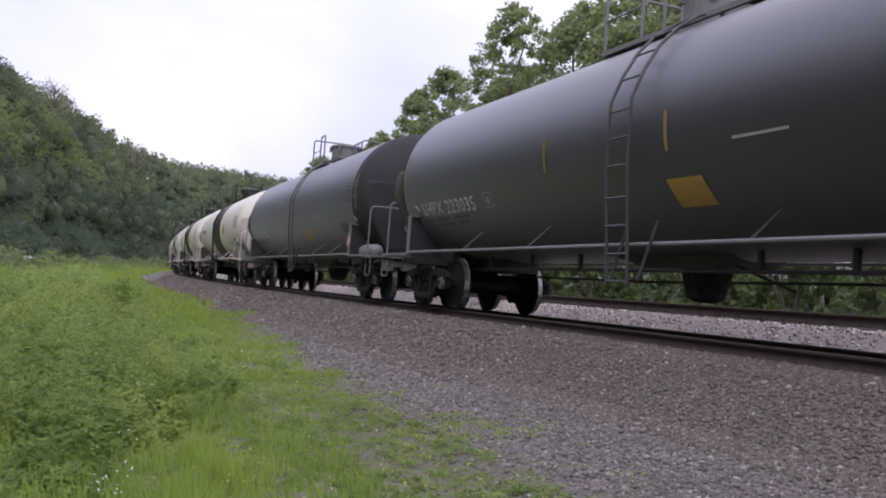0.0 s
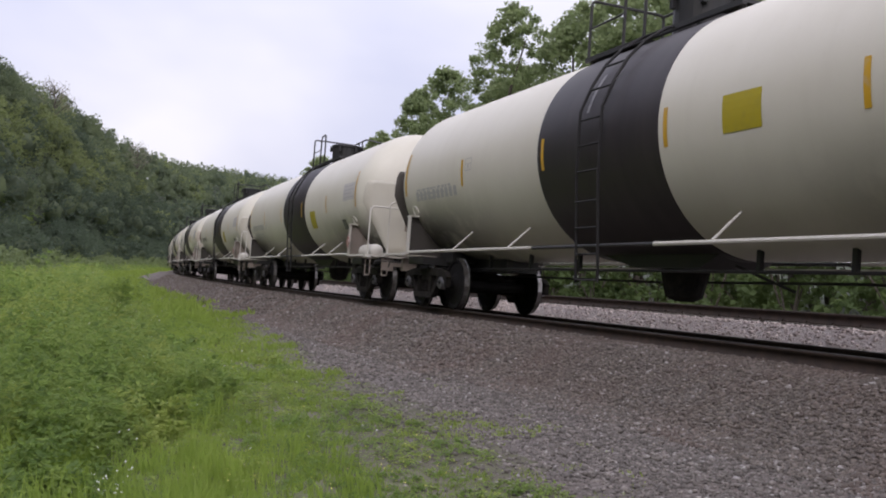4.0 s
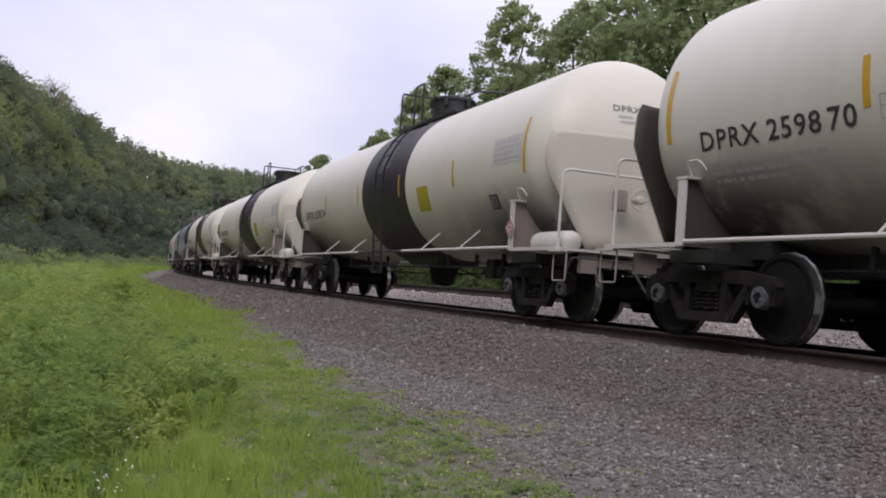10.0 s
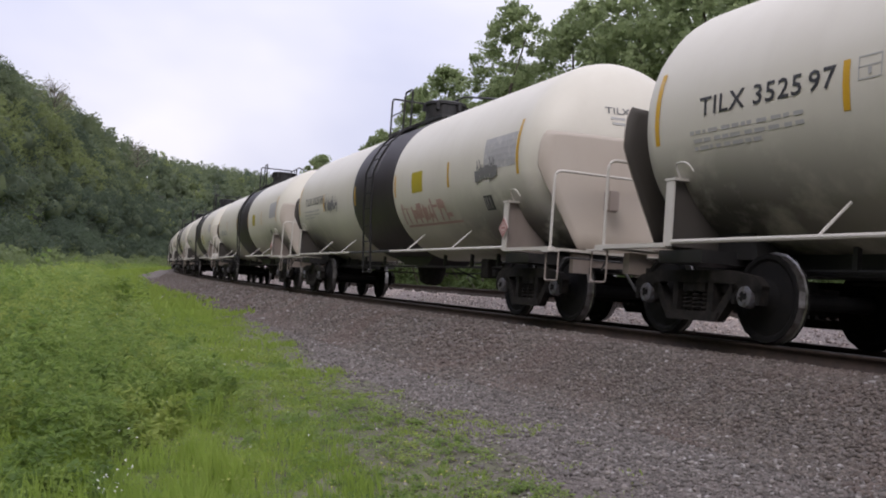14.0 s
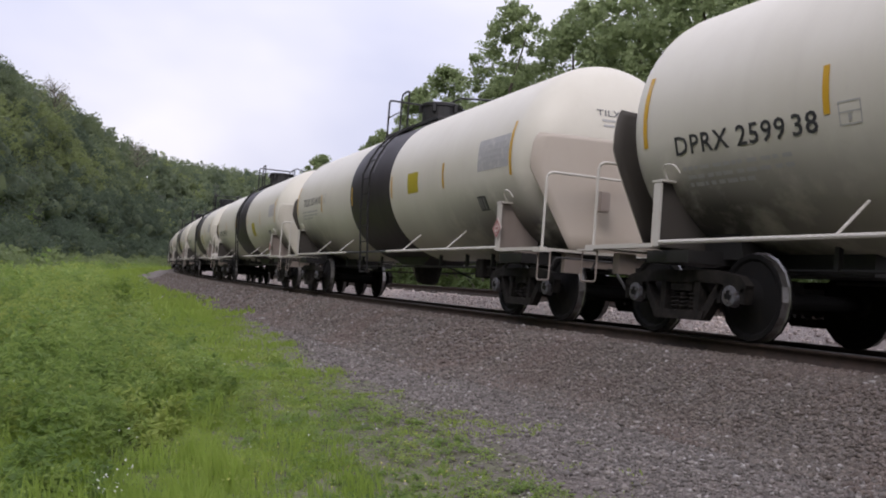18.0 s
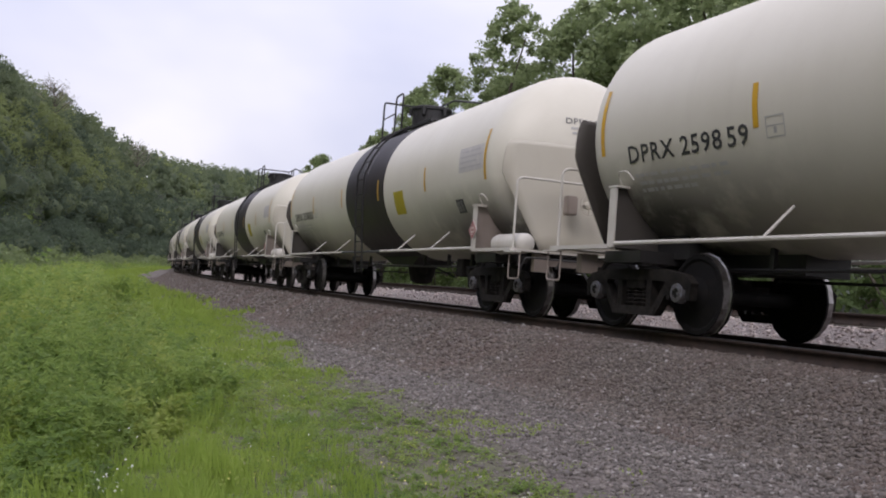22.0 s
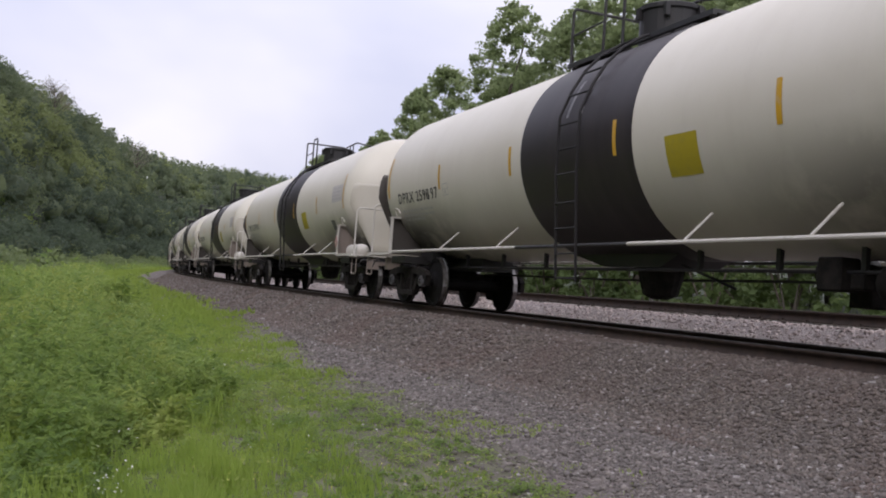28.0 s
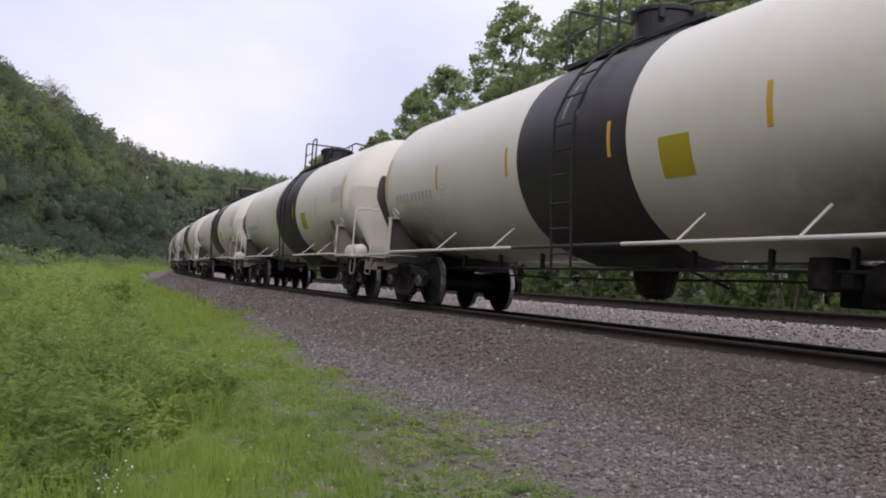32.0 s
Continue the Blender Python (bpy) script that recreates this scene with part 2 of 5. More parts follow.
M["bark"] = m.bump(m.noise(9, 4, (1, 1, 0.3)), 0.7, 0.03).m


def plain(name, c, rough=0.55, worn=(0.5, 0.48, 0.44), amount=0.4):
    m = Mat(name, rough).colour(c)
    return m.mix(m.ramp(m.noise(9, 4), 0.5, 0.75, 0, amount), worn).m


M["yellow"] = plain("amber_reflective_sheet", (0.62, 0.36, 0.03), 0.35)
M["yellow_panel"] = plain("yellow_stencil_panel", (0.43, 0.35, 0.022), 0.5, (0.34, 0.29, 0.05), 0.5)
M["amber_dull"] = plain("dull_amber_panel", (0.42, 0.27, 0.06), 0.5, (0.2, 0.15, 0.06))
M["amber_dim"] = plain("dirty_amber_sheet", (0.26, 0.175, 0.05), 0.5, (0.1, 0.08, 0.05), 0.8)
M["letter_dark"] = plain("dark_stencil_paint", (0.045, 0.045, 0.05), 0.5, (0.2, 0.2, 0.2), 0.25)
M["letter_soft"] = plain("thin_dark_stencil_paint", (0.12, 0.12, 0.125), 0.5, (0.3, 0.3, 0.3), 0.5)
M["letter_worn"] = plain("worn_white_stencil_paint", (0.52, 0.52, 0.51), 0.55, (0.22, 0.22, 0.22), 0.7)
M["letter_grey"] = plain("faded_grey_stencil_paint", (0.43, 0.425, 0.42), 0.55)
# grey of the painted ladder glints and of the test stencil's bars
M["scuff"] = plain("glint_and_stencil_grey", (0.24, 0.23, 0.24), 0.5, (0.05, 0.05, 0.05), 0.8)
M["letter_mid"] = plain("worn_grey_stencil_paint", (0.33, 0.325, 0.325), 0.55)
M["letter_faint"] = plain("faint_stencil_paint", (0.11, 0.11, 0.12), 0.5, (0.05, 0.05, 0.05))
M["panel_faded"] = plain("washed_out_stencil", (0.40, 0.395, 0.40), 0.6, (0.58, 0.57, 0.55), 0.9)
M["panel_pale"] = plain("washed_out_panel", (0.535, 0.515, 0.505), 0.6, (0.63, 0.605, 0.565), 0.9)
M["panel_soft"] = plain("soft_washed_stencil", (0.455, 0.44, 0.445), 0.6, (0.60, 0.575, 0.54), 0.9)
M["panel_grey"] = plain("faded_grey_panel", (0.42, 0.415, 0.42), 0.6, (0.60, 0.58, 0.55), 0.85)
M["placard_white"] = plain("white_placard_sheet", (0.66, 0.60, 0.57), 0.4)
M["placard_red"] = plain("faded_red_placard_sheet", (0.36, 0.15, 0.14), 0.5, (0.55, 0.42, 0.40), 0.8)
M["spray_red"] = plain("red_spray_paint", (0.48, 0.30, 0.27), 0.5, (0.6, 0.5, 0.45), 0.6)
M["spray_black"] = plain("black_spray_paint", (0.20, 0.195, 0.20), 0.5, (0.3, 0.3, 0.3), 0.4)

# ---------------------------------------------------------------- mesh helpers


def finish(name, bm, material, smooth=False):
    me = bpy.data.meshes.new(name)
    bm.normal_update()
    bm.to_mesh(me)
    bm.free()
    for mt in (material if isinstance(material, (list, tuple)) else (material,)):
        me.materials.append(mt)
    if smooth:
        me.polygons.foreach_set("use_smooth", [True] * len(me.polygons))
    return me


def part(name, bm, material, parent, label="", smooth=False):
    """One mesh object under a thing or under a part."""
    ob = new(name, bm if isinstance(bm, bpy.types.Mesh) else finish(name, bm, material, smooth))
    ob.parent = parent
    if label:
        tagged(ob, label)
    return ob


def box(bm, lo, hi, mat_index=0):
    v = [bm.verts.new((x, y, z)) for x in (lo[0], hi[0]) for y in (lo[1], hi[1]) for z in (lo[2], hi[2])]
    for q in ((0, 1, 3, 2), (4, 6, 7, 5), (0, 4, 5, 1), (2, 3, 7, 6), (0, 2, 6, 4), (1, 5, 7, 3)):
        bm.faces.new([v[i] for i in q]).material_index = mat_index
    return bm


def boxes(*pairs):
    bm = bmesh.new()
    for lo, hi in pairs:
        box(bm, lo, hi)
    return bm


def tube(bm, pts, r, seg=8, radii=None):
    """A round bar along a bent line."""
    pts = [Vector(q) for q in pts]
    rings = []
    for i, q in enumerate(pts):
        d = (pts[min(i + 1, len(pts) - 1)] - pts[max(i - 1, 0)]).normalized()
        up = Vector((0, 0, 1)) if abs(d.z) < 0.9 else Vector((1, 0, 0))
        a = d.cross(up).normalized()
        b = d.cross(a)
        rr = radii[i] if radii else r
        rings.append([bm.verts.new(q + (a * math.cos(t) + b * math.sin(t)) * rr) for t in [2 * math.pi * k / seg for k in range(seg)]])
    for r0, r1 in zip(rings, rings[1:]):
        for k in range(seg):
            bm.faces.new((r0[k], r0[(k + 1) % seg], r1[(k + 1) % seg], r1[k]))
    bm.faces.new(rings[0][::-1])
    bm.faces.new(rings[-1])
    return bm


def tubes(r, *lines, seg=8):
    bm = bmesh.new()
    for pts in lines:
        tube(bm, pts, r, seg)
    return bm


def bend(points, r=0.12, n=5):
    """Rounds the corners of a bent line."""
    out = [Vector(points[0])]
    for a, b, c in zip(points, points[1:], points[2:]):
        a, b, c = Vector(a), Vector(b), Vector(c)
        p0 = b + (a - b).normalized() * r
        p1 = b + (c - b).normalized() * r
        for k in range(n + 1):
            t = k / n
            out.append(p0 * (1 - t) ** 2 + b * 2 * t * (1 - t) + p1 * t * t)
    out.append(Vector(points[-1]))
    return out


def lathe(bm, profile, seg=48, axis="X", centre=(0, 0, 0), index=None):
    """Turns (along, radius) points round an axis."""
    rings = []
    c = Vector(centre)
    for a, r in profile:
        ring = []
        for k in range(seg):
            t = 2 * math.pi * k / seg
            if axis == "X":
                q = Vector((a, r * math.cos(t), r * math.sin(t)))
            elif axis == "Y":
                q = Vector((r * math.sin(t), a, r * math.cos(t)))
            else:
                q = Vector((r * math.cos(t), r * math.sin(t), a))
            ring.append(bm.verts.new(c + q))
        rings.append(ring)
    for i, (r0, r1) in enumerate(zip(rings, rings[1:])):
        for k in range(seg):
            f = bm.faces.new((r0[k], r0[(k + 1) % seg], r1[(k + 1) % seg], r1[k]))
            f.material_index = index[i] if index else 0
    bm.faces.new(rings[0][::-1])
    bm.faces.new(rings[-1])
    bmesh.ops.recalc_face_normals(bm, faces=bm.faces[:])
    return bm


def slab(bm, outline, y0, y1):
    """An outline in x and z, pushed out along y."""
    a = [bm.verts.new((x, y0, z)) for x, z in outline]
    b = [bm.verts.new((x, y1, z)) for x, z in outline]
    n = len(a)
    bm.faces.new(a)
    bm.faces.new(b[::-1])
    for i in range(n):
        bm.faces.new((a[i], b[i], b[(i + 1) % n], a[(i + 1) % n]))
    bmesh.ops.recalc_face_normals(bm, faces=bm.faces[:])
    return bm


def soup(name, verts, faces, material, smooth=False):
    """A mesh from arrays: verts (n, 3), faces (m, 3 or 4)."""
    me = bpy.data.meshes.new(name)
    k = faces.shape[1]
    me.vertices.add(len(verts))
    me.vertices.foreach_set("co", np.ascontiguousarray(verts, np.float32).ravel())
    me.loops.add(faces.size)
    me.loops.foreach_set("vertex_index", np.ascontiguousarray(faces, np.int32).ravel())
    me.polygons.add(len(faces))
    me.polygons.foreach_set("loop_start", np.arange(len(faces), dtype=np.int32) * k)
    me.polygons.foreach_set("loop_total", np.full(len(faces), k, np.int32))
    me.update(calc_edges=True)
    me.materials.append(material)
    if smooth:
        me.polygons.foreach_set("use_smooth", [True] * len(faces))
    return me


rng = np.random.default_rng(7)


def leaves(name, centres, size, material, flat=0.0, longer=1.5):
    """Many small pointed leaves, one kite each, at the centres given. flat: 0 any way up, 1 level."""
    n = len(centres)
    size = np.broadcast_to(np.asarray(size, float), (n,)) * rng.uniform(0.6, 1.35, n)
    u = rng.normal(size=(n, 3))
    u[:, 2] *= 1 - 0.7 * flat
    u /= np.linalg.norm(u, axis=1, keepdims=True)
    w = rng.normal(size=(n, 3))
    w[:, 2] *= 1 - 0.7 * flat
    w -= (w * u).sum(1, keepdims=True) * u
    w /= np.linalg.norm(w, axis=1, keepdims=True)
    nrm = np.cross(u, w)
    s = size[:, None]
    a = centres - u * s * 0.5 * longer
    c = centres + u * s * 0.5 * longer
    b = centres + w * s * 0.42 + nrm * s * 0.14
    d = centres - w * s * 0.42 + nrm * s * 0.14
    v = np.stack([a, b, c, d], 1).reshape(-1, 3)
    f = np.arange(4 * n).reshape(n, 4)
    return soup(name, v, f, material)


# ---------------------------------------------------------------- the line of the track
TH0, D0, S0, KAPPA = 0.40483, 7.7937, -8.385, 0.0010314
CANT = 4.615  # degrees by which the track is banked, the camera's side high


def track_at(s):
    """Place and heading of the near track's middle, s metres up the line from the camera."""
    u = min(s, S0)
    x = D0 * math.cos(TH0) - math.sin(TH0) * u
    y = D0 * math.sin(TH0) + math.cos(TH0) * u
    h = TH0
    if s > S0:
        h = TH0 - KAPPA * (s - S0)
        x -= (math.cos(h) - math.cos(TH0)) / KAPPA
        y -= (math.sin(h) - math.sin(TH0)) / KAPPA
    return x, y, h


def spot(s, lat, z=0.0):
    """lat: metres from the middle of the near track towards the camera's side."""
    x, y, h = track_at(s)
    return Vector((x - math.cos(h) * lat, y - math.sin(h) * lat, z))


def spots(s, lat):
    """The same for arrays: x and y."""
    s, lat = np.asarray(s, float), np.asarray(lat, float)
    u = np.minimum(s, S0)
    h = TH0 - KAPPA * np.maximum(s - S0, 0)
    x = D0 * math.cos(TH0) - math.sin(TH0) * u - (np.cos(h) - math.cos(TH0)) / KAPPA
    y = D0 * math.sin(TH0) + math.cos(TH0) * u - (np.sin(h) - math.sin(TH0)) / KAPPA
    return x - np.cos(h) * lat, y - np.sin(h) * lat


def ease(a, b, v):
    t = np.clip((np.asarray(v, float) - a) / (b - a), 0, 1)
    return t * t * (3 - 2 * t)


def edge_lat(s):
    """Where the gravel ends and the grass begins."""
    return np.interp(s, [-20, 5.6, 7, 8.5, 13.3, 17, 27, 47, 129, 200], [5.0, 4.64, 4.3, 4.2, 4.28, 3.63, 3.05, 2.75, 4.7, 4.6])


def hill(s, lat):
    # the unseen stretch near and behind the camera is added to block low sky
    e = np.asarray(lat, float) - 16 * (1 - ease(25, 115, s))
    h = np.interp(e, [22, 27, 39, 53, 69, 109, 160, 400], [0, 7, 26, 41, 48, 57, 60, 66])
    h = h * np.interp(s, [150, 235, 268, 290, 320, 345, 390], [1.07, 1.05, 0.99, 0.965, 1.01, 1.035, 1.0])
    return h * np.interp(s, [300, 390, 480, 600, 800], [1.0, 0.86, 0.82, 0.92, 1.0])


def ground_z(s, lat):
    s, lat = np.asarray(s, float), np.asarray(lat, float)
    z = np.interp(lat, [-60, -14, -9.5, -7.6, -6.4, -2.75, -1.9, 0.6, 0.88, 1.7, 2.6, 3.2, 6, 9, 14, 24], [-0.2, -0.9, -1.0, -0.9, -0.38, -0.09, -0.40, -0.25, -0.152, -0.145, -0.55, -0.62, -0.65, -0.62, -0.55, -0.5])
    return z + hill(s, lat)


# ---------------------------------------------------------------- ground
def build_ground():
    sv = np.concatenate([np.arange(-900, -60, 40), np.arange(-60, -4, 4), np.arange(-4, 40, 0.5), np.arange(40, 120, 3), np.arange(120, 500, 12), np.arange(500, 1200, 30)])
    lv = np.concatenate([[-600, -300, -150, -80, -50, -30, -20], np.arange(-16, -6.5, 1.2), np.arange(-6.4, -2.8, 0.8), [-2.75, -1.9, -1.2, -0.4, 0.2, 0.6, 0.88, 1.25, 1.7, 2.0, 2.3, 2.6, 2.9, 3.2], np.arange(3.5, 9, 0.3), np.arange(9, 24, 1.5), np.arange(24, 120, 6), [130, 160, 200, 300, 450, 700]])
    S, Lt = np.meshgrid(sv, lv, indexing="ij")
    X, Y = spots(S, Lt)
    Z = ground_z(S, Lt) + rng.normal(size=S.shape) * np.where((np.abs(Lt) > 5.2) & (np.abs(Lt) < 20), 0.012, 0.0)
    v = np.stack([X, Y, Z], -1).reshape(-1, 3)
    ni, nj = S.shape
    idx = np.arange(ni * nj).reshape(ni, nj)
    f = np.stack([idx[:-1, :-1], idx[:-1, 1:], idx[1:, 1:], idx[1:, :-1]], -1).reshape(-1, 4)
    me = soup("ground", v, f, M["ballast"], True)
    me.materials.append(M["soil"])
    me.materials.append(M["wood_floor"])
    me.materials.append(M["ballast_light"])
    cs = 0.25 * (S[:-1, :-1] + S[1:, 1:]) * 2
    cl = 0.25 * (Lt[:-1, :-1] + Lt[1:, 1:]) * 2
    soil = (cl > edge_lat(cs)) | (cl < -7.3)
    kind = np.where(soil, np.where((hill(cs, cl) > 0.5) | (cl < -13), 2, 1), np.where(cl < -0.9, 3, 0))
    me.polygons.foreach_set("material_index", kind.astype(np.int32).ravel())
    tagged(new("ground", me), "railway ground of grey gravel, grass and wooded hillside", "ground", kind="structure")


build_ground()


def banked(lat, z, pivot):
    """Turns a place across the track about its high rail."""
    c, q = math.cos(radians(CANT)), math.sin(radians(CANT))
    return pivot + (lat - pivot) * c - z * q, z * c + (lat - pivot) * q


def sweep(name, outline, lat, sv, mats, index, pivot, rise=0.0):
    """A section in (across, up) carried along the track at lat."""
    n = len(outline)
    sv = np.asarray(sv, float)
    vs = []
    for a, z in outline:
        bl, z = banked(lat + a, z, pivot)
        x, y = spots(sv, np.full(len(sv), bl))
        vs.append(np.stack([x, y, np.full(len(sv), z + rise)], -1))
    v = np.stack(vs, 1).reshape(-1, 3)
    idx = np.arange(len(sv) * n).reshape(len(sv), n)
    f = np.stack([idx[:-1], np.roll(idx, -1, 1)[:-1], np.roll(idx, -1, 1)[1:], idx[1:]], -1).reshape(-1, 4)
    me = soup(name, v, f, mats[0])
    for q in mats[1:]:
        me.materials.append(q)
    me.polygons.foreach_set("material_index", np.tile(np.array(index, np.int32), len(sv) - 1))
    return me


RAIL = [(-0.070, -0.186), (0.070, -0.186), (0.070, -0.172), (0.014, -0.150), (0.010, -0.052), (0.037, -0.040), (0.037, -0.010), (0.028, 0.0),
        (-0.028, 0.0), (-0.037, -0.010), (-0.037, -0.040), (-0.010, -0.052), (-0.014, -0.150), (-0.070, -0.172)]
RAIL_MATS = [0, 0, 0, 0, 0, 0, 1, 1, 1, 0, 0, 0, 0, 0]


def build_track(lat, label, near, used, rise=0.0):
    tr = tagged(new("railway_track"), label, "railway track", kind="structure")
    sv = np.concatenate([np.arange(-860, 0, 60), np.arange(0, 60, 1.5), np.arange(60, 200, 5), np.arange(200, 1160, 20)])
    for side in (0.7525, -0.7525):
        part("rail", sweep("rail", RAIL, lat + side, sv, [M["rail"], M["rail_head"] if used else M["rail"]], RAIL_MATS, lat + 0.7525, rise), None, tr)
    tie = boxes(((-1.30, -0.115, -0.36), (1.30, 0.115, -0.19)))
    bmesh.ops.bevel(tie, geom=tie.edges[:], offset=0.008, segments=1, affect="EDGES")
    tie_me = finish("tie", tie, M["tie"])
    plate = boxes(((-0.17, -0.09, -0.19), (0.17, 0.09, -0.181)), ((-0.12, -0.05, -0.181), (-0.085, -0.02, -0.145)), ((0.085, 0.02, -0.181), (0.12, 0.05, -0.145)))
    plate_me = finish("tie_plate", plate, M["rail"])
    k = 0
    for i in range(near):
        s = -2.0 + i * 0.56
        x, y, h = track_at(s)
        bl, bz = banked(lat, 0, lat + 0.7525)
        q = spot(s, bl, bz)
        ob = part("tie", tie_me, None, tr)
        ob.matrix_basis = pose(q.x, q.y, q.z + rise + random.uniform(-0.012, 0.004), 0, CANT, math.degrees(h) + random.uniform(-1, 1))
        for side in (0.7525, -0.7525):
            pl = part("tie_plate", plate_me, None, tr)
            q = spot(s, *banked(lat + side, 0, lat + 0.7525))
            pl.matrix_basis = pose(q.x, q.y, q.z + rise, 0, CANT, math.degrees(h))
    # the ties farther up and down the line, in one piece
    c = np.array([(a, b, d) for a in (-1.3, 1.3) for b in (-0.115, 0.115) for d in (-0.36, -0.19)])
    fc = np.array([(0, 1, 3, 2), (4, 6, 7, 5), (0, 4, 5, 1), (2, 3, 7, 6), (0, 2, 6, 4), (1, 5, 7, 3)])
    vs, fs = [], []
    for s in np.concatenate([np.arange(-60, -2.3, 0.56), np.arange(-2.0 + near * 0.56, 330, 0.56)]):
        x, y, h = track_at(s)
        q = spot(s, lat)
        rot = np.array([(math.cos(h), math.sin(h)), (-math.sin(h), math.cos(h))])
        p2 = c.copy()
        p2[:, 2] += rise - (c[:, 0] + 0.7525) * math.sin(radians(CANT))
        p2[:, :2] = c[:, :2] @ rot + (q.x, q.y)
        fs.append(fc + 8 * len(vs))
        vs.append(p2)
    tagged(part("distant_ties", soup("distant_ties", np.concatenate(vs), np.concatenate(fs), M["tie"]), None, tr), kind="stuff")
    return tr


build_track(0.0, "railway track with worn shiny steel rails on grey ballast", 70, True)
build_track(-4.40, "second railway track with brown rusty rails on ballast", 60, False, 0.08)


# ---------------------------------------------------------------- loose stones
def build_stones():
    base = np.array([(1, 0, 0), (-1, 0, 0), (0, 1, 0), (0, -1, 0), (0, 0, 1), (0, 0, -1)], float)
    tri = np.array([(0, 2, 4), (2, 1, 4), (1, 3, 4), (3, 0, 4), (2, 0, 5), (1, 2, 5), (3, 1, 5), (0, 3, 5)])
    sets = []

    def zone(n, s0, s1, l0, l1, size, shape, t, power=1.0):
        s = s0 + (s1 - s0) * rng.uniform(size=n) ** power
        lat = rng.uniform(l0, l1, n)
        keep = lat < edge_lat(s) + np.where(s < 12, 0.6, 0.2) * rng.normal(size=n) * (lat > 2.9)
        for rl in (0.7525, -0.7525, -4.40 + 0.7525, -4.40 - 0.7525):
            keep &= np.abs(lat - rl) > 0.10
        s, lat = s[keep], lat[keep]
        n = len(s)
        x, y = spots(s, lat)
        r = size * rng.uniform(0.55, 1.35, n)
        z = ground_z(s, lat) + r * rng.uniform(-0.2, 0.42, n)
        v = shape[None] * (1 + 0.45 * rng.uniform(-1, 1, (n, len(shape), 3)))
        q = rng.normal(size=(n, 4))
        q /= np.linalg.norm(q, axis=1, keepdims=True)
        w, a, b, c = q.T
        R = np.stack([np.stack([1 - 2 * (b * b + c * c), 2 * (a * b - c * w), 2 * (a * c + b * w)], -1),
                      np.stack([2 * (a * b + c * w), 1 - 2 * (a * a + c * c), 2 * (b * c - a * w)], -1),
                      np.stack([2 * (a * c - b * w), 2 * (b * c + a * w), 1 - 2 * (a * a + b * b)], -1)], 1)
        v = np.einsum("nij,nkj->nki", R, v) * (r[:, None, None] * np.array([1, 0.85, 0.7]))
        v += np.stack([x, y, z], -1)[:, None, :]
        sets.append((v.reshape(-1, 3), t, n, len(shape)))

    def gather(name, material, label):
        vs, fs, off = [], [], 0
        for v, t, n, k in sets:
            vs.append(v)
            fs.append((t[None] + (np.arange(n) * k)[:, None, None]).reshape(-1, 3) + off)
            off += len(v)
        sets.clear()
        tagged(new(name, soup(name, np.concatenate(vs), np.concatenate(fs), material)), label, "gravel", kind="stuff")

    # coarse stones on the shoulder
    zone(38000, 2.5, 12, 0.84, 3.05, 0.020, base, tri)
    zone(4000, 2.5, 12, 0.84, 3.05, 0.029, base, tri)
    zone(6000, -9, 2.5, 0.84, 3.05, 0.034, base, tri)
    zone(15000, 11, 26, 0.84, 3.2, 0.037, base, tri)
    zone(9000, 24, 90, 0.84, 3.2, 0.055, base, tri, 1.6)
    gather("ballast_stones", M["stone"], "loose brownish crushed ballast stones beside the rails")
    # finer and greyer gravel at the foot
    zone(30000, 3, 11, 2.7, 6.2, 0.017, base, tri)
    zone(3000, 3, 11, 2.7, 5.6, 0.028, base, tri)
    zone(12000, 11, 26, 2.8, 5.2, 0.025, base, tri)
    zone(6000, 24, 90, 2.9, 4.8, 0.045, base, tri, 1.6)
    gather("loose_gravel", M["stone_grey"], "fine loose grey gravel between ballast and grass")
    zone(20000, 3, 26, -6.4, -0.9, 0.034, base, tri)
    zone(4000, 26, 80, -6.4, -0.9, 0.05, base, tri, 1.4)
    gather("pale_ballast_stones", M["stone_light"], "pale pinkish crushed ballast stones between the tracks")


build_stones()


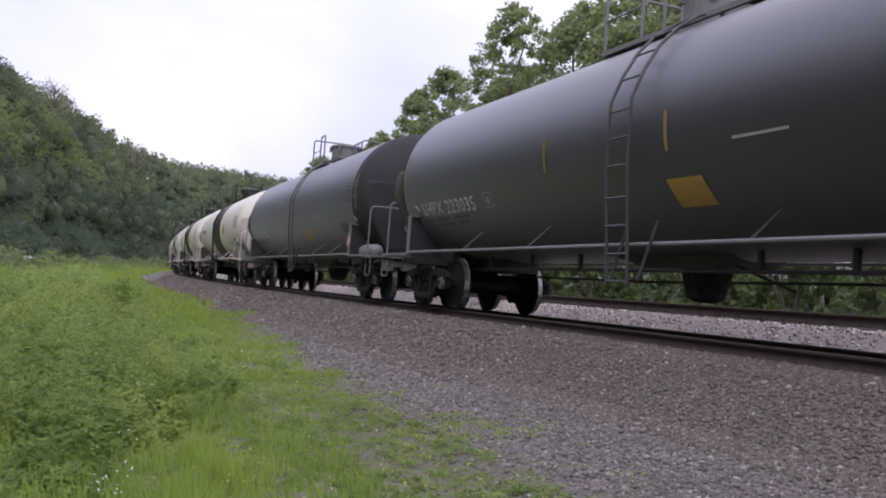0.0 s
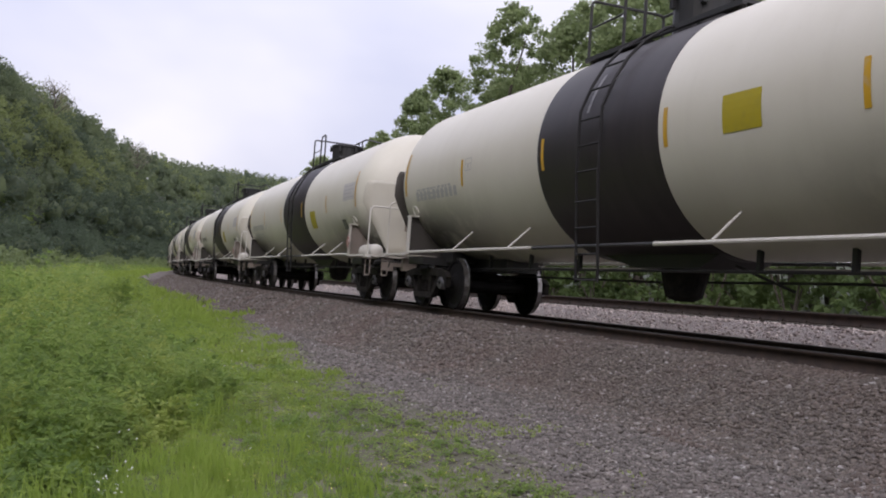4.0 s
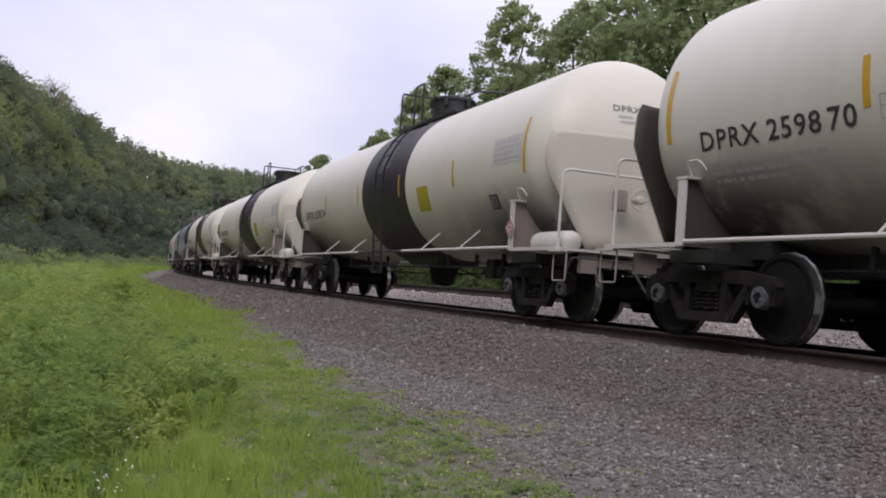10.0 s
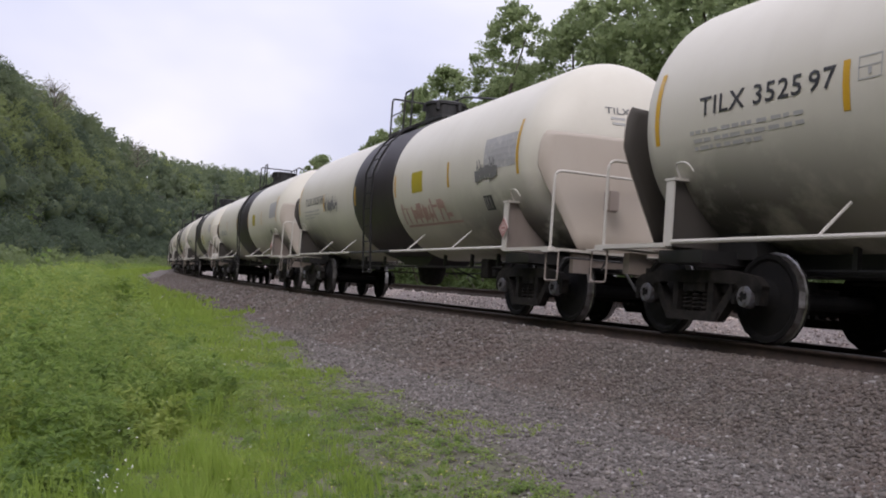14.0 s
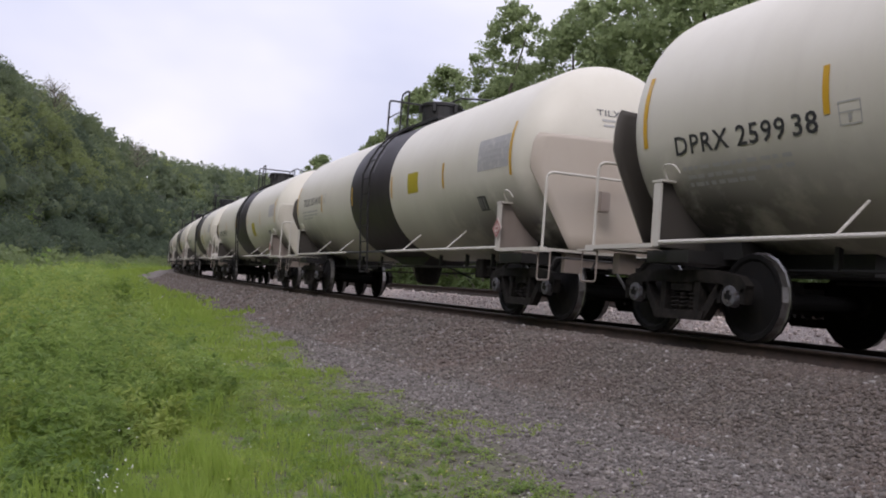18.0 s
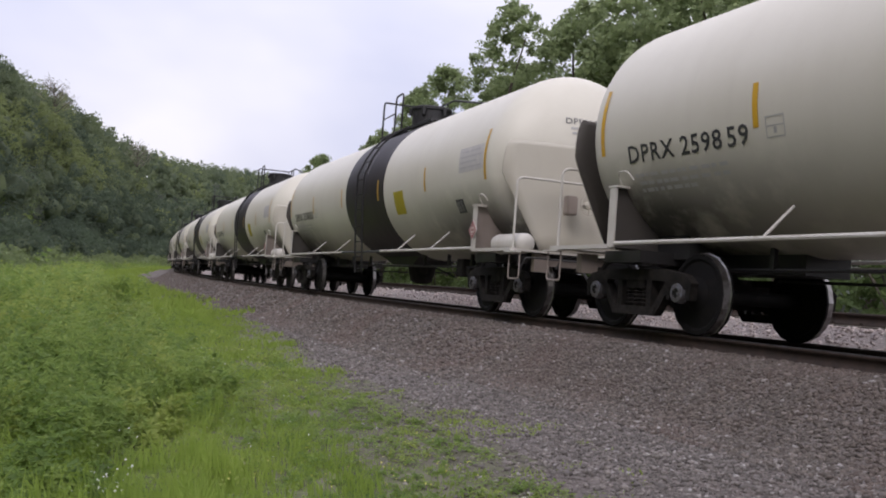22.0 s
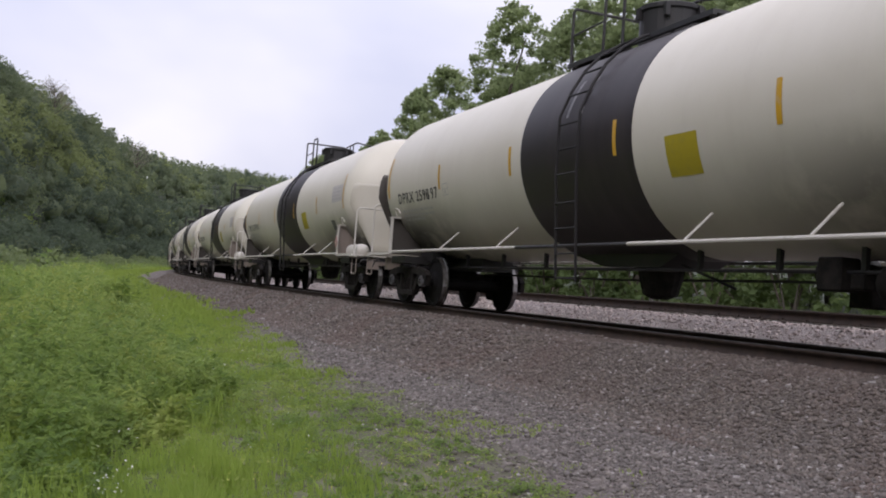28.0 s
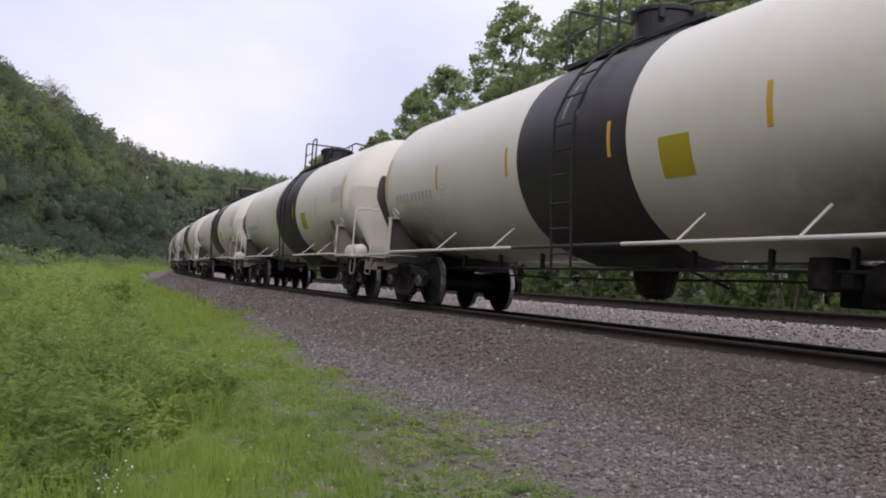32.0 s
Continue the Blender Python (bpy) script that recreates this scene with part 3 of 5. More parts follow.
# ---------------------------------------------------------------- plants
def build_grass():
    def blades(n, s, lat, height, width):
        x, y = spots(s, lat)
        z = ground_z(s, lat) - 0.02
        ang = rng.uniform(0, 2 * math.pi, n)
        lean = rng.uniform(0.05, 0.6, n) * height
        la = rng.uniform(0, 2 * math.pi, n)
        b = np.stack([x, y, z], -1)
        wv = np.stack([np.cos(ang), np.sin(ang), np.zeros(n)], -1) * (width / 2)[:, None]
        mid = b + np.stack([np.cos(la) * lean * 0.35, np.sin(la) * lean * 0.35, height * 0.6], -1)
        tip = b + np.stack([np.cos(la) * lean, np.sin(la) * lean, height], -1)
        v = np.stack([b - wv, b + wv, mid + wv * 0.7, mid - wv * 0.7, tip], 1).reshape(-1, 3)
        o = (np.arange(n) * 5)[:, None]
        return v, np.concatenate([o + np.array([[0, 1, 2]]), o + np.array([[0, 2, 3]]), o + np.array([[3, 2, 4]])])

    vs, fs, off = [], [], 0

    def tufts(count, s0, s1, l0, l1, per, spread, h0, h1, w, power=1.0, ragged=1.0, lush=1.0):
        """Grass in tufts that thin out towards the gravel."""
        nonlocal off
        cs = s0 + (s1 - s0) * rng.uniform(size=count) ** power
        cl = l0 + (l1 - l0) * rng.uniform(size=count)
        patch = np.array([noise.noise(Vector((a * 0.7, b * 0.9, 3.0))) + 0.6 * noise.noise(Vector((a * 1.9, b * 2.3, 8.0))) for a, b in zip(cs, cl)])
        past = cl - edge_lat(cs)
        worn = np.exp(-((past - 0.95) / 0.4) ** 2) * (cs > 13)
        keep = past + patch * ragged > rng.uniform(-0.05, 0.7, count) + worn * 0.3
        cs, cl, past, patch = cs[keep], cl[keep], past[keep], patch[keep]
        tall = rng.uniform(h0, h1, len(cs)) * np.clip(0.62 + 0.22 * past, 0.55, 1.2) * (0.85 + 0.5 * patch) * lush
        k = np.repeat(np.arange(len(cs)), per)
        n = len(k)
        r = np.repeat(spread * rng.uniform(0.6, 1.4, len(cs)), per) * np.sqrt(rng.uniform(0, 1, n))
        a = rng.uniform(0, 2 * math.pi, n)
        v, f = blades(n, cs[k] + r * np.cos(a), cl[k] + r * np.sin(a), np.maximum(tall[k] * rng.uniform(0.5, 1.15, n), 0.03), w * rng.uniform(0.6, 1.4, n))
        vs.append(v)
        fs.append(f + off)
        off += len(v)

    tufts(5200, 4.2, 12.5, 3.2, 9.0, 18, 0.075, 0.04, 0.10, 0.010, 1.0, 1.7)
    tufts(170, 4.6, 11.0, 5.8, 8.8, 24, 0.10, 0.18, 0.38, 0.010, 1.0, 1.2)
    tufts(260, 5.0, 7.8, 6.6, 9.4, 24, 0.11, 0.16, 0.34, 0.010, 1.0, 0.8)
    tufts(900, -9, 4.2, 4.2, 14, 18, 0.12, 0.08, 0.28, 0.014)
    tufts(5200, 12, 30, 2.6, 10, 12, 0.15, 0.10, 0.22, 0.020, 1.0, 0.5)
    tufts(2600, 26, 130, 2.4, 8.5, 10, 0.35, 0.16, 0.4, 0.06, 1.6, 0.5)
    tufts(900, 100, 240, 4, 24, 11, 0.9, 0.3, 0.7, 0.16)
    ob = new("meadow_grass", soup("meadow_grass", np.concatenate(vs), np.concatenate(fs), M["grass"]))
    tagged(ob, "bright green meadow grass along the gravel edge", "grass", kind="stuff")
    # verge beyond the second track
    vs, fs, off = [], [], 0
    n = 14000
    s = rng.uniform(4, 110, n)
    lat = rng.uniform(-13, -7.2, n)
    v, f = blades(n, s, lat, rng.uniform(0.2, 0.75, n), rng.uniform(0.02, 0.05, n))
    ob = new("verge_grass", soup("verge_grass", v, f, M["shrub_leaf"]))
    tagged(ob, "long green grass on the verge beyond the tracks", "grass", kind="stuff")


build_grass()


def fronds(name, base, way, length, width, material):
    """Pointed leaves, each growing from its base along its own way, slightly folded."""
    n = len(base)
    side = np.stack([-way[:, 1], way[:, 0], np.zeros(n)], -1)
    side /= np.linalg.norm(side, axis=1, keepdims=True) + 1e-9
    side[:, 2] = rng.uniform(-0.5, 0.5, n)
    up = np.cross(way, side)
    mid = base + way * (length * 0.5)[:, None]
    tip = base + way * length[:, None] - np.array([0, 0, 1.0]) * (length * 0.18)[:, None]
    half = side * (width * 0.5)[:, None] + up * (width * 0.12)[:, None]
    half2 = -side * (width * 0.5)[:, None] + up * (width * 0.12)[:, None]
    v = np.stack([base, mid + half, tip, mid + half2], 1).reshape(-1, 3)
    return soup(name, v, np.arange(4 * n).reshape(n, 4), material)


def weed_depth(s, lat):
    """0 at the outer edge of the weeds, 1 where they stand tall."""
    low = np.interp(s, [5, 7, 9.7, 13.6, 27, 60, 130, 230], [8.2, 7.3, 6.15, 5.75, 5.7, 6.3, 8.5, 8.5])
    tall = np.interp(s, [5, 6.9, 8.8, 11.5, 19.6, 33, 60, 130, 230], [9.6, 8.6, 7.4, 6.95, 7.1, 6.9, 7.7, 10.5, 10.5])
    return (lat - low) / (tall - low)


def build_weeds():
    """Leafy weeds standing between the gravel and the hill: stems in clumps, each with leaves all the way up."""
    lots = {"weed_leaf": [], "weed_dark": [], "weed_fresh": []}

    def grow(count, s0, s1, power, l1, per, size, h0, h1, spread, low=False):
        s = s0 + (s1 - s0) * rng.uniform(size=count) ** power
        lat = 4.6 + (l1 - 4.6) * rng.uniform(size=count)
        soft = 1.0 if s0 < 25 else 0.5
        f = lambda a, b, c, d: np.array([noise.noise(Vector((x * a * soft, y * b * soft, c))) for x, y in zip(s, lat)]) * d
        clump = f(1.25, 1.4, 7.0, 1.0) + f(3.2, 3.5, 2.0, 0.45)
        broad = f(0.35, 0.4, 4.0, 1.0)
        kind = f(1.1, 1.25, 11.0, 1.0) + 0.5 * broad + rng.normal(size=count) * 0.16
        deep = weed_depth(s, lat) + 0.35 * f(0.9, 0.9, 1.0, 1.0)
        if low:
            # creeping plants between the tall weeds and the gravel, in patches
            deep = 0.7 * (lat - edge_lat(s)) + 1.1 * f(0.8, 0.9, 21.0, 1.0) - 0.15
        keep = deep > rng.uniform(-0.05, 0.35, count)
        s, lat, clump, kind, deep, broad = (q[keep] for q in (s, lat, clump, kind, deep, broad))
        n = len(s)
        high = rng.uniform(h0, h1, n) * np.clip(0.32 + 0.55 * deep, 0.25, 1.0) * np.clip(1.0 + 1.05 * clump + 0.4 * broad, 0.25, 1.8) * np.interp(s, [5, 8], [0.6, 1.0])
        x, y = spots(s, lat)
        z = ground_z(s, lat)
        lean = rng.normal(size=(n, 2)) * 0.16
        for key, pick, slim in (("weed_dark", kind < -0.13, 0.62), ("weed_leaf", (kind >= -0.13) & (kind < 0.36), 0.5), ("weed_fresh", kind >= 0.36, 0.34)):
            k = np.repeat(np.nonzero(pick)[0], per)
            m = len(k)
            t = rng.uniform(0.12, 1.0, m) ** 0.75
            a = rng.uniform(0, 2 * math.pi, m)
            rise = rng.uniform(-0.25, 0.55, m) + 0.35 * (t > 0.85)
            way = np.stack([np.cos(a) * np.cos(rise), np.sin(a) * np.cos(rise), np.sin(rise)], -1)
            out = spread * (1.15 - 0.75 * t) * rng.uniform(0.1, 1.0, m)
            base = np.stack([x[k] + lean[k, 0] * high[k] * t + np.cos(a) * out, y[k] + lean[k, 1] * high[k] * t + np.sin(a) * out, z[k] + high[k] * t], -1)
            long = size * rng.uniform(0.7, 1.45, m) * (1.15 - 0.4 * t) * (1.0 if slim > 0.4 else 1.35)
            lots[key].append((base, way, long, long * slim))

    grow(2600, 4.8, 12.5, 1.0, 10.4, 54, 0.060, 0.44, 0.70, 0.085)
    grow(3300, 12, 27, 1.0, 15, 30, 0.10, 0.5, 0.85, 0.13)
    grow(3300, 26, 80, 1.3, 24, 20, 0.20, 0.55, 1.05, 0.3)
    grow(1500, 75, 230, 1.0, 30, 18, 0.48, 0.6, 1.25, 0.8)
    grow(2600, 4.6, 13, 1.0, 8.8, 16, 0.034, 0.05, 0.13, 0.07, True)
    grow(1800, 12, 34, 1.0, 8.0, 12, 0.06, 0.06, 0.2, 0.12, True)
    grow(500, -6, 4.8, 1.0, 14, 24, 0.08, 0.35, 0.6, 0.12)
    # taller stands that rise towards the height of the eye
    for s0, lat0, n, h in ((26.0, 6.4, 26, 1.15), (29.0, 7.4, 22, 1.25), (19.0, 9.0, 16, 1.35), (32.0, 9.6, 30, 1.45), (10.9, 6.45, 22, 0.42), (9.9, 6.4, 14, 0.34)):
        for key, slim in (("weed_leaf", 0.5), ("weed_dark", 0.5)):
            k = np.repeat(np.arange(n // 2), 60)
            m = len(k)
            x, y = spots(s0 + rng.normal(size=n // 2) * 0.45, lat0 + rng.normal(size=n // 2) * 0.3)
            tops = h * rng.uniform(0.7, 1.08, n // 2)
            t = rng.uniform(0.12, 1.0, m) ** 0.8
            a = rng.uniform(0, 2 * math.pi, m)
            rise = rng.uniform(-0.2, 0.6, m)
            way = np.stack([np.cos(a) * np.cos(rise), np.sin(a) * np.cos(rise), np.sin(rise)], -1)
            out = 0.11 * (1.2 - 0.8 * t) * rng.uniform(0.1, 1.0, m)
            base = np.stack([x[k] + np.cos(a) * out, y[k] + np.sin(a) * out, float(ground_z(s0, lat0)) + tops[k] * t], -1)
            long = (0.10 if s0 > 15 else 0.06) * rng.uniform(0.7, 1.4, m)
            lots[key].append((base, way, long, long * slim))
    for key, name, label in (("weed_leaf", "leafy_weeds", "dense bright green leafy weeds beside the tracks"), ("weed_dark", "dark_weeds", "clumps of darker green broad-leaved weeds in the meadow"),
                             ("weed_fresh", "narrow_leaved_weeds", "yellowish green narrow-leaved weeds in the meadow")):
        tagged(new(name, fronds(name, *(np.concatenate(q) for q in zip(*lots[key])), M[key])), label, "weeds", kind="stuff")


build_weeds()


def build_flowers():
    def heads(name, label, material, n, size, clumps):
        c = []
        for s, lat, h, spread, k in clumps:
            x, y = spots(s + rng.normal(size=k) * spread, lat + rng.normal(size=k) * spread)
            z = ground_z(np.full(k, s), np.full(k, lat)) + h * rng.uniform(0.55, 1.2, k)
            c.append(np.stack([x, y, z], -1))
        ob = new(name, leaves(name, np.concatenate(c), size, material, 0.8, 1.0))
        tagged(ob, label, "wildflowers", kind="stuff")

    def stems(clumps):
        """Thin stalks below the flower heads."""
        bm = bmesh.new()
        for s, lat, h, spread, k in clumps:
            for _ in range(max(1, k // 5)):
                q = spot(s + g.gauss(0, spread), lat + g.gauss(0, spread), float(ground_z(s, lat)))
                tube(bm, (q, q + Vector((g.gauss(0, 0.02), g.gauss(0, 0.02), h))), 0.002, 3)
        tagged(new("flower_stalks", finish("flower_stalks", bm, M["weed_leaf"])), "thin green stalks of wildflowers", "wildflowers", kind="stuff")

    g = random.Random(9)
    spots_w = [(5.75, 7.45, 0.30, 0.06, 24), (5.9, 7.6, 0.26, 0.05, 10)] + [(g.uniform(5.2, 12), g.uniform(5.8, 8.5), g.uniform(0.25, 0.6), 0.12, 4) for _ in range(22)] + [(g.uniform(13, 24), g.uniform(6, 9), g.uniform(0.55, 0.8), 0.2, 5) for _ in range(34)] + [(g.uniform(24, 60), g.uniform(5, 16), g.uniform(0.7, 1.1), 0.4, 4) for _ in range(30)]
    heads("white_flowers", "small white wildflowers among the weeds", M["flower_white"], 0, 0.014, spots_w)
    spots_y = [(g.uniform(4.9, 7.2), g.uniform(4.9, 7.0), g.uniform(0.10, 0.24), 0.10, 5) for _ in range(34)] + [(g.uniform(7, 14), g.uniform(5.6, 8.5), g.uniform(0.3, 0.6), 0.15, 4) for _ in range(24)]
    heads("yellow_flowers", "small yellow wildflowers among the grass", M["flower_yellow"], 0, 0.013, spots_y)
    stems(spots_w + spots_y)


build_flowers()


def crown_points(n, centre, rx, rz, lumps, seed):
    """Leaf places on an uneven crown: boughs set round the outside, each a tuft of leaves."""
    g = np.random.default_rng(seed)
    k = lumps
    z = g.uniform(-1, 1, k)
    a = np.arange(k) * 2.4 + g.uniform(-0.5, 0.5, k)
    wide = np.where(z > 0, np.sqrt(np.clip(1 - z ** 2, 0.02, 1)) ** 1.7, np.sqrt(np.clip(1 - (0.8 * z) ** 2, 0.02, 1)))
    rr = wide * g.uniform(0.35, 0.86, k)
    lc = np.stack([np.cos(a) * rr * rx, np.sin(a) * rr * rx, z * rz * 0.88], -1)
    lr = g.uniform(0.18, 0.40, k) * rx
    which = g.integers(0, k, n)
    q = g.normal(size=(n, 3))
    q /= np.linalg.norm(q, axis=1, keepdims=True)
    q *= (g.uniform(0.1, 1, n) ** 0.45)[:, None]
    q[:, 2] *= 0.7
    out = lc[which] + q * lr[which][:, None]
    m = int(0.4 * n)
    zz = g.uniform(-1, 1, m)
    ww = np.sqrt(np.clip(1 - zz ** 2, 0, 1)) * np.sqrt(g.uniform(0, 1, m)) * 0.85
    aa = g.uniform(0, 2 * math.pi, m)
    out[:m] = np.stack([np.cos(aa) * ww * rx, np.sin(aa) * ww * rx, zz * rz * 0.9], -1)
    return out + np.asarray(centre)


def ball_grid(rings, around):
    """Directions and faces of a round form."""
    v = [(0, 0, 1)]
    for i in range(1, rings):
        p = math.pi * i / rings
        v += [(math.sin(p) * math.cos(2 * math.pi * j / around), math.sin(p) * math.sin(2 * math.pi * j / around), math.cos(p)) for j in range(around)]
    v.append((0, 0, -1))
    f = [(0, 1 + j, 1 + (j + 1) % around) for j in range(around)]
    for i in range(rings - 2):
        o = 1 + i * around
        for j in range(around):
            k = (j + 1) % around
            f += [(o + j, o + around + j, o + around + k), (o + j, o + around + k, o + k)]
    o = 1 + (rings - 2) * around
    f += [(o + j, len(v) - 1, o + (j + 1) % around) for j in range(around)]
    return np.array(v, float), np.array(f)


def build_hill_woods():
    lots = {"hill_leaf": ([], []), "hill_light": ([], []), "hill_dark": ([], [])}
    foot, bv, bf = [], [], []
    coarse = ball_grid(5, 7)
    total = 0

    def tree(s, lat, seed, n, size, form):
        """A crown: a lumpy dense core with leaves standing out all over it."""
        nonlocal total
        x, y = spots(s, lat)
        z = float(ground_z(s, lat))
        up = float(hill(s, lat))
        r = random.uniform(2.8, 5.2)
        h = random.uniform(9, 14.5) * (0.55 if up < 4 else 1)
        g = np.random.default_rng(seed)
        d, f = form
        mid = np.array([float(x), float(y), z + h * 0.58])
        # slope light put into the leaf colour: lighter on the shoulder, darker along the foot
        patch = noise.noise(Vector((s * 0.03, lat * 0.09, 2.0))) + 0.35 * random.uniform(-1, 1)
        rel = (lat - 27.5 - (s - 160) * 0.03) / (10.5 + (s - 170) * 0.012)
        light = 150 < s < 300 and 0.05 < rel < 0.8 and patch > -0.28
        cs, sz = lots["hill_light" if light or patch > 0.5 else "hill_dark" if rel < -0.1 and patch > -0.5 or patch < -0.42 else "hill_leaf"]
        bv.append(mid + d * (0.40 + g.uniform(-0.12, 0.12, len(d)))[:, None] * np.array([r, r, h * 0.42]))
        bf.append(f + total)
        total += len(d)
        cs.append(crown_points(n, mid, r, h * 0.45, 12, seed))
        sz.append(np.full(n, size))

    count = 0
    while count < 1150:
        s, lat = random.uniform(70, 330), 18 + 100 * random.random() ** 1.3
        if hill(s, lat) < 0.4 and not (lat > 19.5 and s > 100):
            continue
        count += 1
        tree(s, lat, count, 400, 0.45, coarse)
    while count < 2600:
        s, lat = random.uniform(320, 900), 20 + 130 * random.random() ** 1.2
        if hill(s, lat) < 0.4:
            continue
        count += 1
        tree(s, lat, count, 75, 0.95, coarse)
    # trees out of view around the camera, added to cut low skylight
    while count < 2850:
        s, lat = random.uniform(-160, 75), 34 + 80 * random.random() ** 1.3
        if hill(s, lat) < 0.4:
            continue
        count += 1
        tree(s, lat, count, 30, 1.0, coarse)
    ob = new("woods_canopy", soup("woods_canopy", np.concatenate(bv), np.concatenate(bf), M["hill_leaf"]))
    tagged(ob, "dense green canopy of a wooded hillside", "woods", kind="stuff")
    for i in range(760):
        s = random.uniform(85, 290)
        lat = random.uniform(13.5, 25) + 4 * noise.noise(Vector((s * 0.05, 2, 0)))
        x, y = spots(s, lat)
        r, h = random.uniform(1.0, 2.6), random.uniform(1.4, 5.0) * min(1.0, 0.35 + 0.07 * (lat - 12))
        foot.append(crown_points(90, (x, y, float(ground_z(s, lat)) + h * 0.45), r, h * 0.5, 8, 5000 + i))
    ob = new("foot_shrubs", leaves("foot_shrubs", np.concatenate(foot), 0.40, M["foot_leaf"], 0.3, 1.2))
    tagged(ob, "lighter green shrubs along the foot of the hill", "shrubs", kind="stuff")
    for key, name, label in (("hill_leaf", "hillside_woods", "dense green woods on a steep hillside"), ("hill_light", "light_woods", "yellowish green trees on the hillside's shoulder, coloured as lit"),
                             ("hill_dark", "dark_woods", "dark green trees along the foot of the hillside")):
        cs, sz = lots[key]
        tagged(new(name, leaves(name, np.concatenate(cs), np.concatenate(sz), M[key], 0.3, 1.2)), label, "woods", kind="stuff")


build_hill_woods()


def tuft_points(n, mid, rx, rz, tufts, seed):
    """Leaf places in tufts at the twigs' ends: an uneven crown with gaps; also the tufts' middles."""
    g = np.random.default_rng(seed)
    z = g.uniform(-0.95, 1, tufts)
    a = np.arange(tufts) * 2.4 + g.uniform(-0.6, 0.6, tufts)
    wide = np.where(z > 0, (1 - z ** 2) ** 0.72, (1 - (0.75 * z) ** 2) ** 0.5)
    bulge = 1 + 0.22 * np.sin(a * 2 + seed) * np.cos(z * 4 + seed)
    rr = wide * bulge * np.where(g.uniform(size=tufts) < 0.65, g.uniform(0.72, 1.0, tufts), g.uniform(0.15, 0.7, tufts))
    tc = np.stack([np.cos(a) * rr * rx, np.sin(a) * rr * rx, z * rz * 0.93], -1)
    tr = g.uniform(0.26, 0.56, tufts) * (rx / 2.6) ** 0.5
    k = g.integers(0, tufts, n)
    q = g.normal(size=(n, 3))
    q /= np.linalg.norm(q, axis=1, keepdims=True)
    q *= (g.uniform(0.05, 1, n) ** 0.5)[:, None]
    q[:, 2] *= 0.72
    return tc[k] + q * tr[k][:, None] + np.asarray(mid), tc + np.asarray(mid)


def broad_tree(name, label, s, lat, height, rx, n, leaf, seed, base=0.3, lumps=26):
    x, y = spots(s, lat)
    z = float(ground_z(s, lat))
    t = tagged(new(name), label, "tree", group="trees behind the tracks")
    t.matrix_world = pose(float(x), float(y), z)
    g = random.Random(seed)
    bm = bmesh.new()
    top = height * 0.86
    line = [Vector((g.uniform(-0.12, 0.12) * k, g.uniform(-0.12, 0.12) * k, top * k / 5 - 0.1)) for k in range(6)]
    r0 = 0.014 * height
    tube(bm, line, r0, 8, [r0 * (1.15 - 0.2 * k) for k in range(6)])
    part("trunk", bm, M["bark"], t)
    mid = height * (1 + base) / 2
    pts, ends = tuft_points(n, (0, 0, mid), rx, height - mid, lumps, seed)
    # each limb runs from the trunk out to a tuft and forks to its neighbours
    order = sorted(range(len(ends)), key=lambda i: -math.hypot(ends[i][0], ends[i][1]))
    for i in order[:9]:
        p2 = Vector(ends[i])
        k = max(0.12, min(0.86, (p2.z - 0.8 * math.hypot(p2.x, p2.y)) / top))
        p0 = line[min(4, int(k * 5))].lerp(line[min(5, int(k * 5) + 1)], k * 5 - int(k * 5))
        p1 = p0.lerp(p2, 0.5) + Vector((0, 0, 0.15 * (p2 - p0).length))
        bm = bmesh.new()
        tube(bm, (p0, p1, p2), 0.1, 6, [r0 * 0.45, r0 * 0.3, r0 * 0.1])
        for j in sorted(range(len(ends)), key=lambda j: (Vector(ends[j]) - p1).length)[:5]:
            tube(bm, (p1, p1.lerp(Vector(ends[j]), 0.5) + Vector((0, 0, 0.1)), Vector(ends[j])), 0.05, 4, [r0 * 0.2, r0 * 0.14, r0 * 0.06])
        part("limb", bm, M["bark"], t)
    part("crown", leaves("crown", pts, leaf, M["tree_leaf"], 0.3, 1.25), None, t)
    return t


def build_trees():
    # s, lat, height, crown radius
    rows = [(43.3, -13.0, 15.3, 2.1, 3), (53.1, -12.9, 13.9, 1.9, 2), (58.5, -12.9, 13.4, 1.9, 4), (66.5, -12.5, 11.6, 1.8, 5), (86.4, -12.0, 12.0, 2.1, 6), (74, -13.5, 9.6, 2.3, 16),
            (37.9, -14.0, 14.0, 2.2, 7), (34.6, -14.9, 14.6, 2.5, 8), (31, -16, 14.8, 2.8, 9), (26.4, -16, 14.2, 2.8, 10), (22.8, -16, 13.8, 2.8, 18), (18, -17, 14.0, 3.2, 19), (12, -17, 14, 3.6, 20),
            (54.7, -16.1, 12.0, 2.4, 11), (48.2, -15.6, 13.0, 2.4, 12), (41.5, -17.5, 13.6, 2.8, 13), (30, -21, 16.5, 4.0, 14), (22, -22, 17.0, 4.5, 15), (62, -15.5, 10.6, 2.3, 17),
            (37, -19, 15.4, 3.4, 21), (46.5, -13.6, 12.0, 1.9, 22)]
    for s, lat, h, r, seed in rows:
        broad_tree("broadleaf_tree", "tall broadleaf tree with full green crown behind the tracks", s, lat, h, r * 1.32, 17000 if s > 36 and lat > -15 else 10000, 0.16 if s > 36 and lat > -15 else 0.22, seed, 0.12, 310 if r < 2.5 else 420)


build_trees()


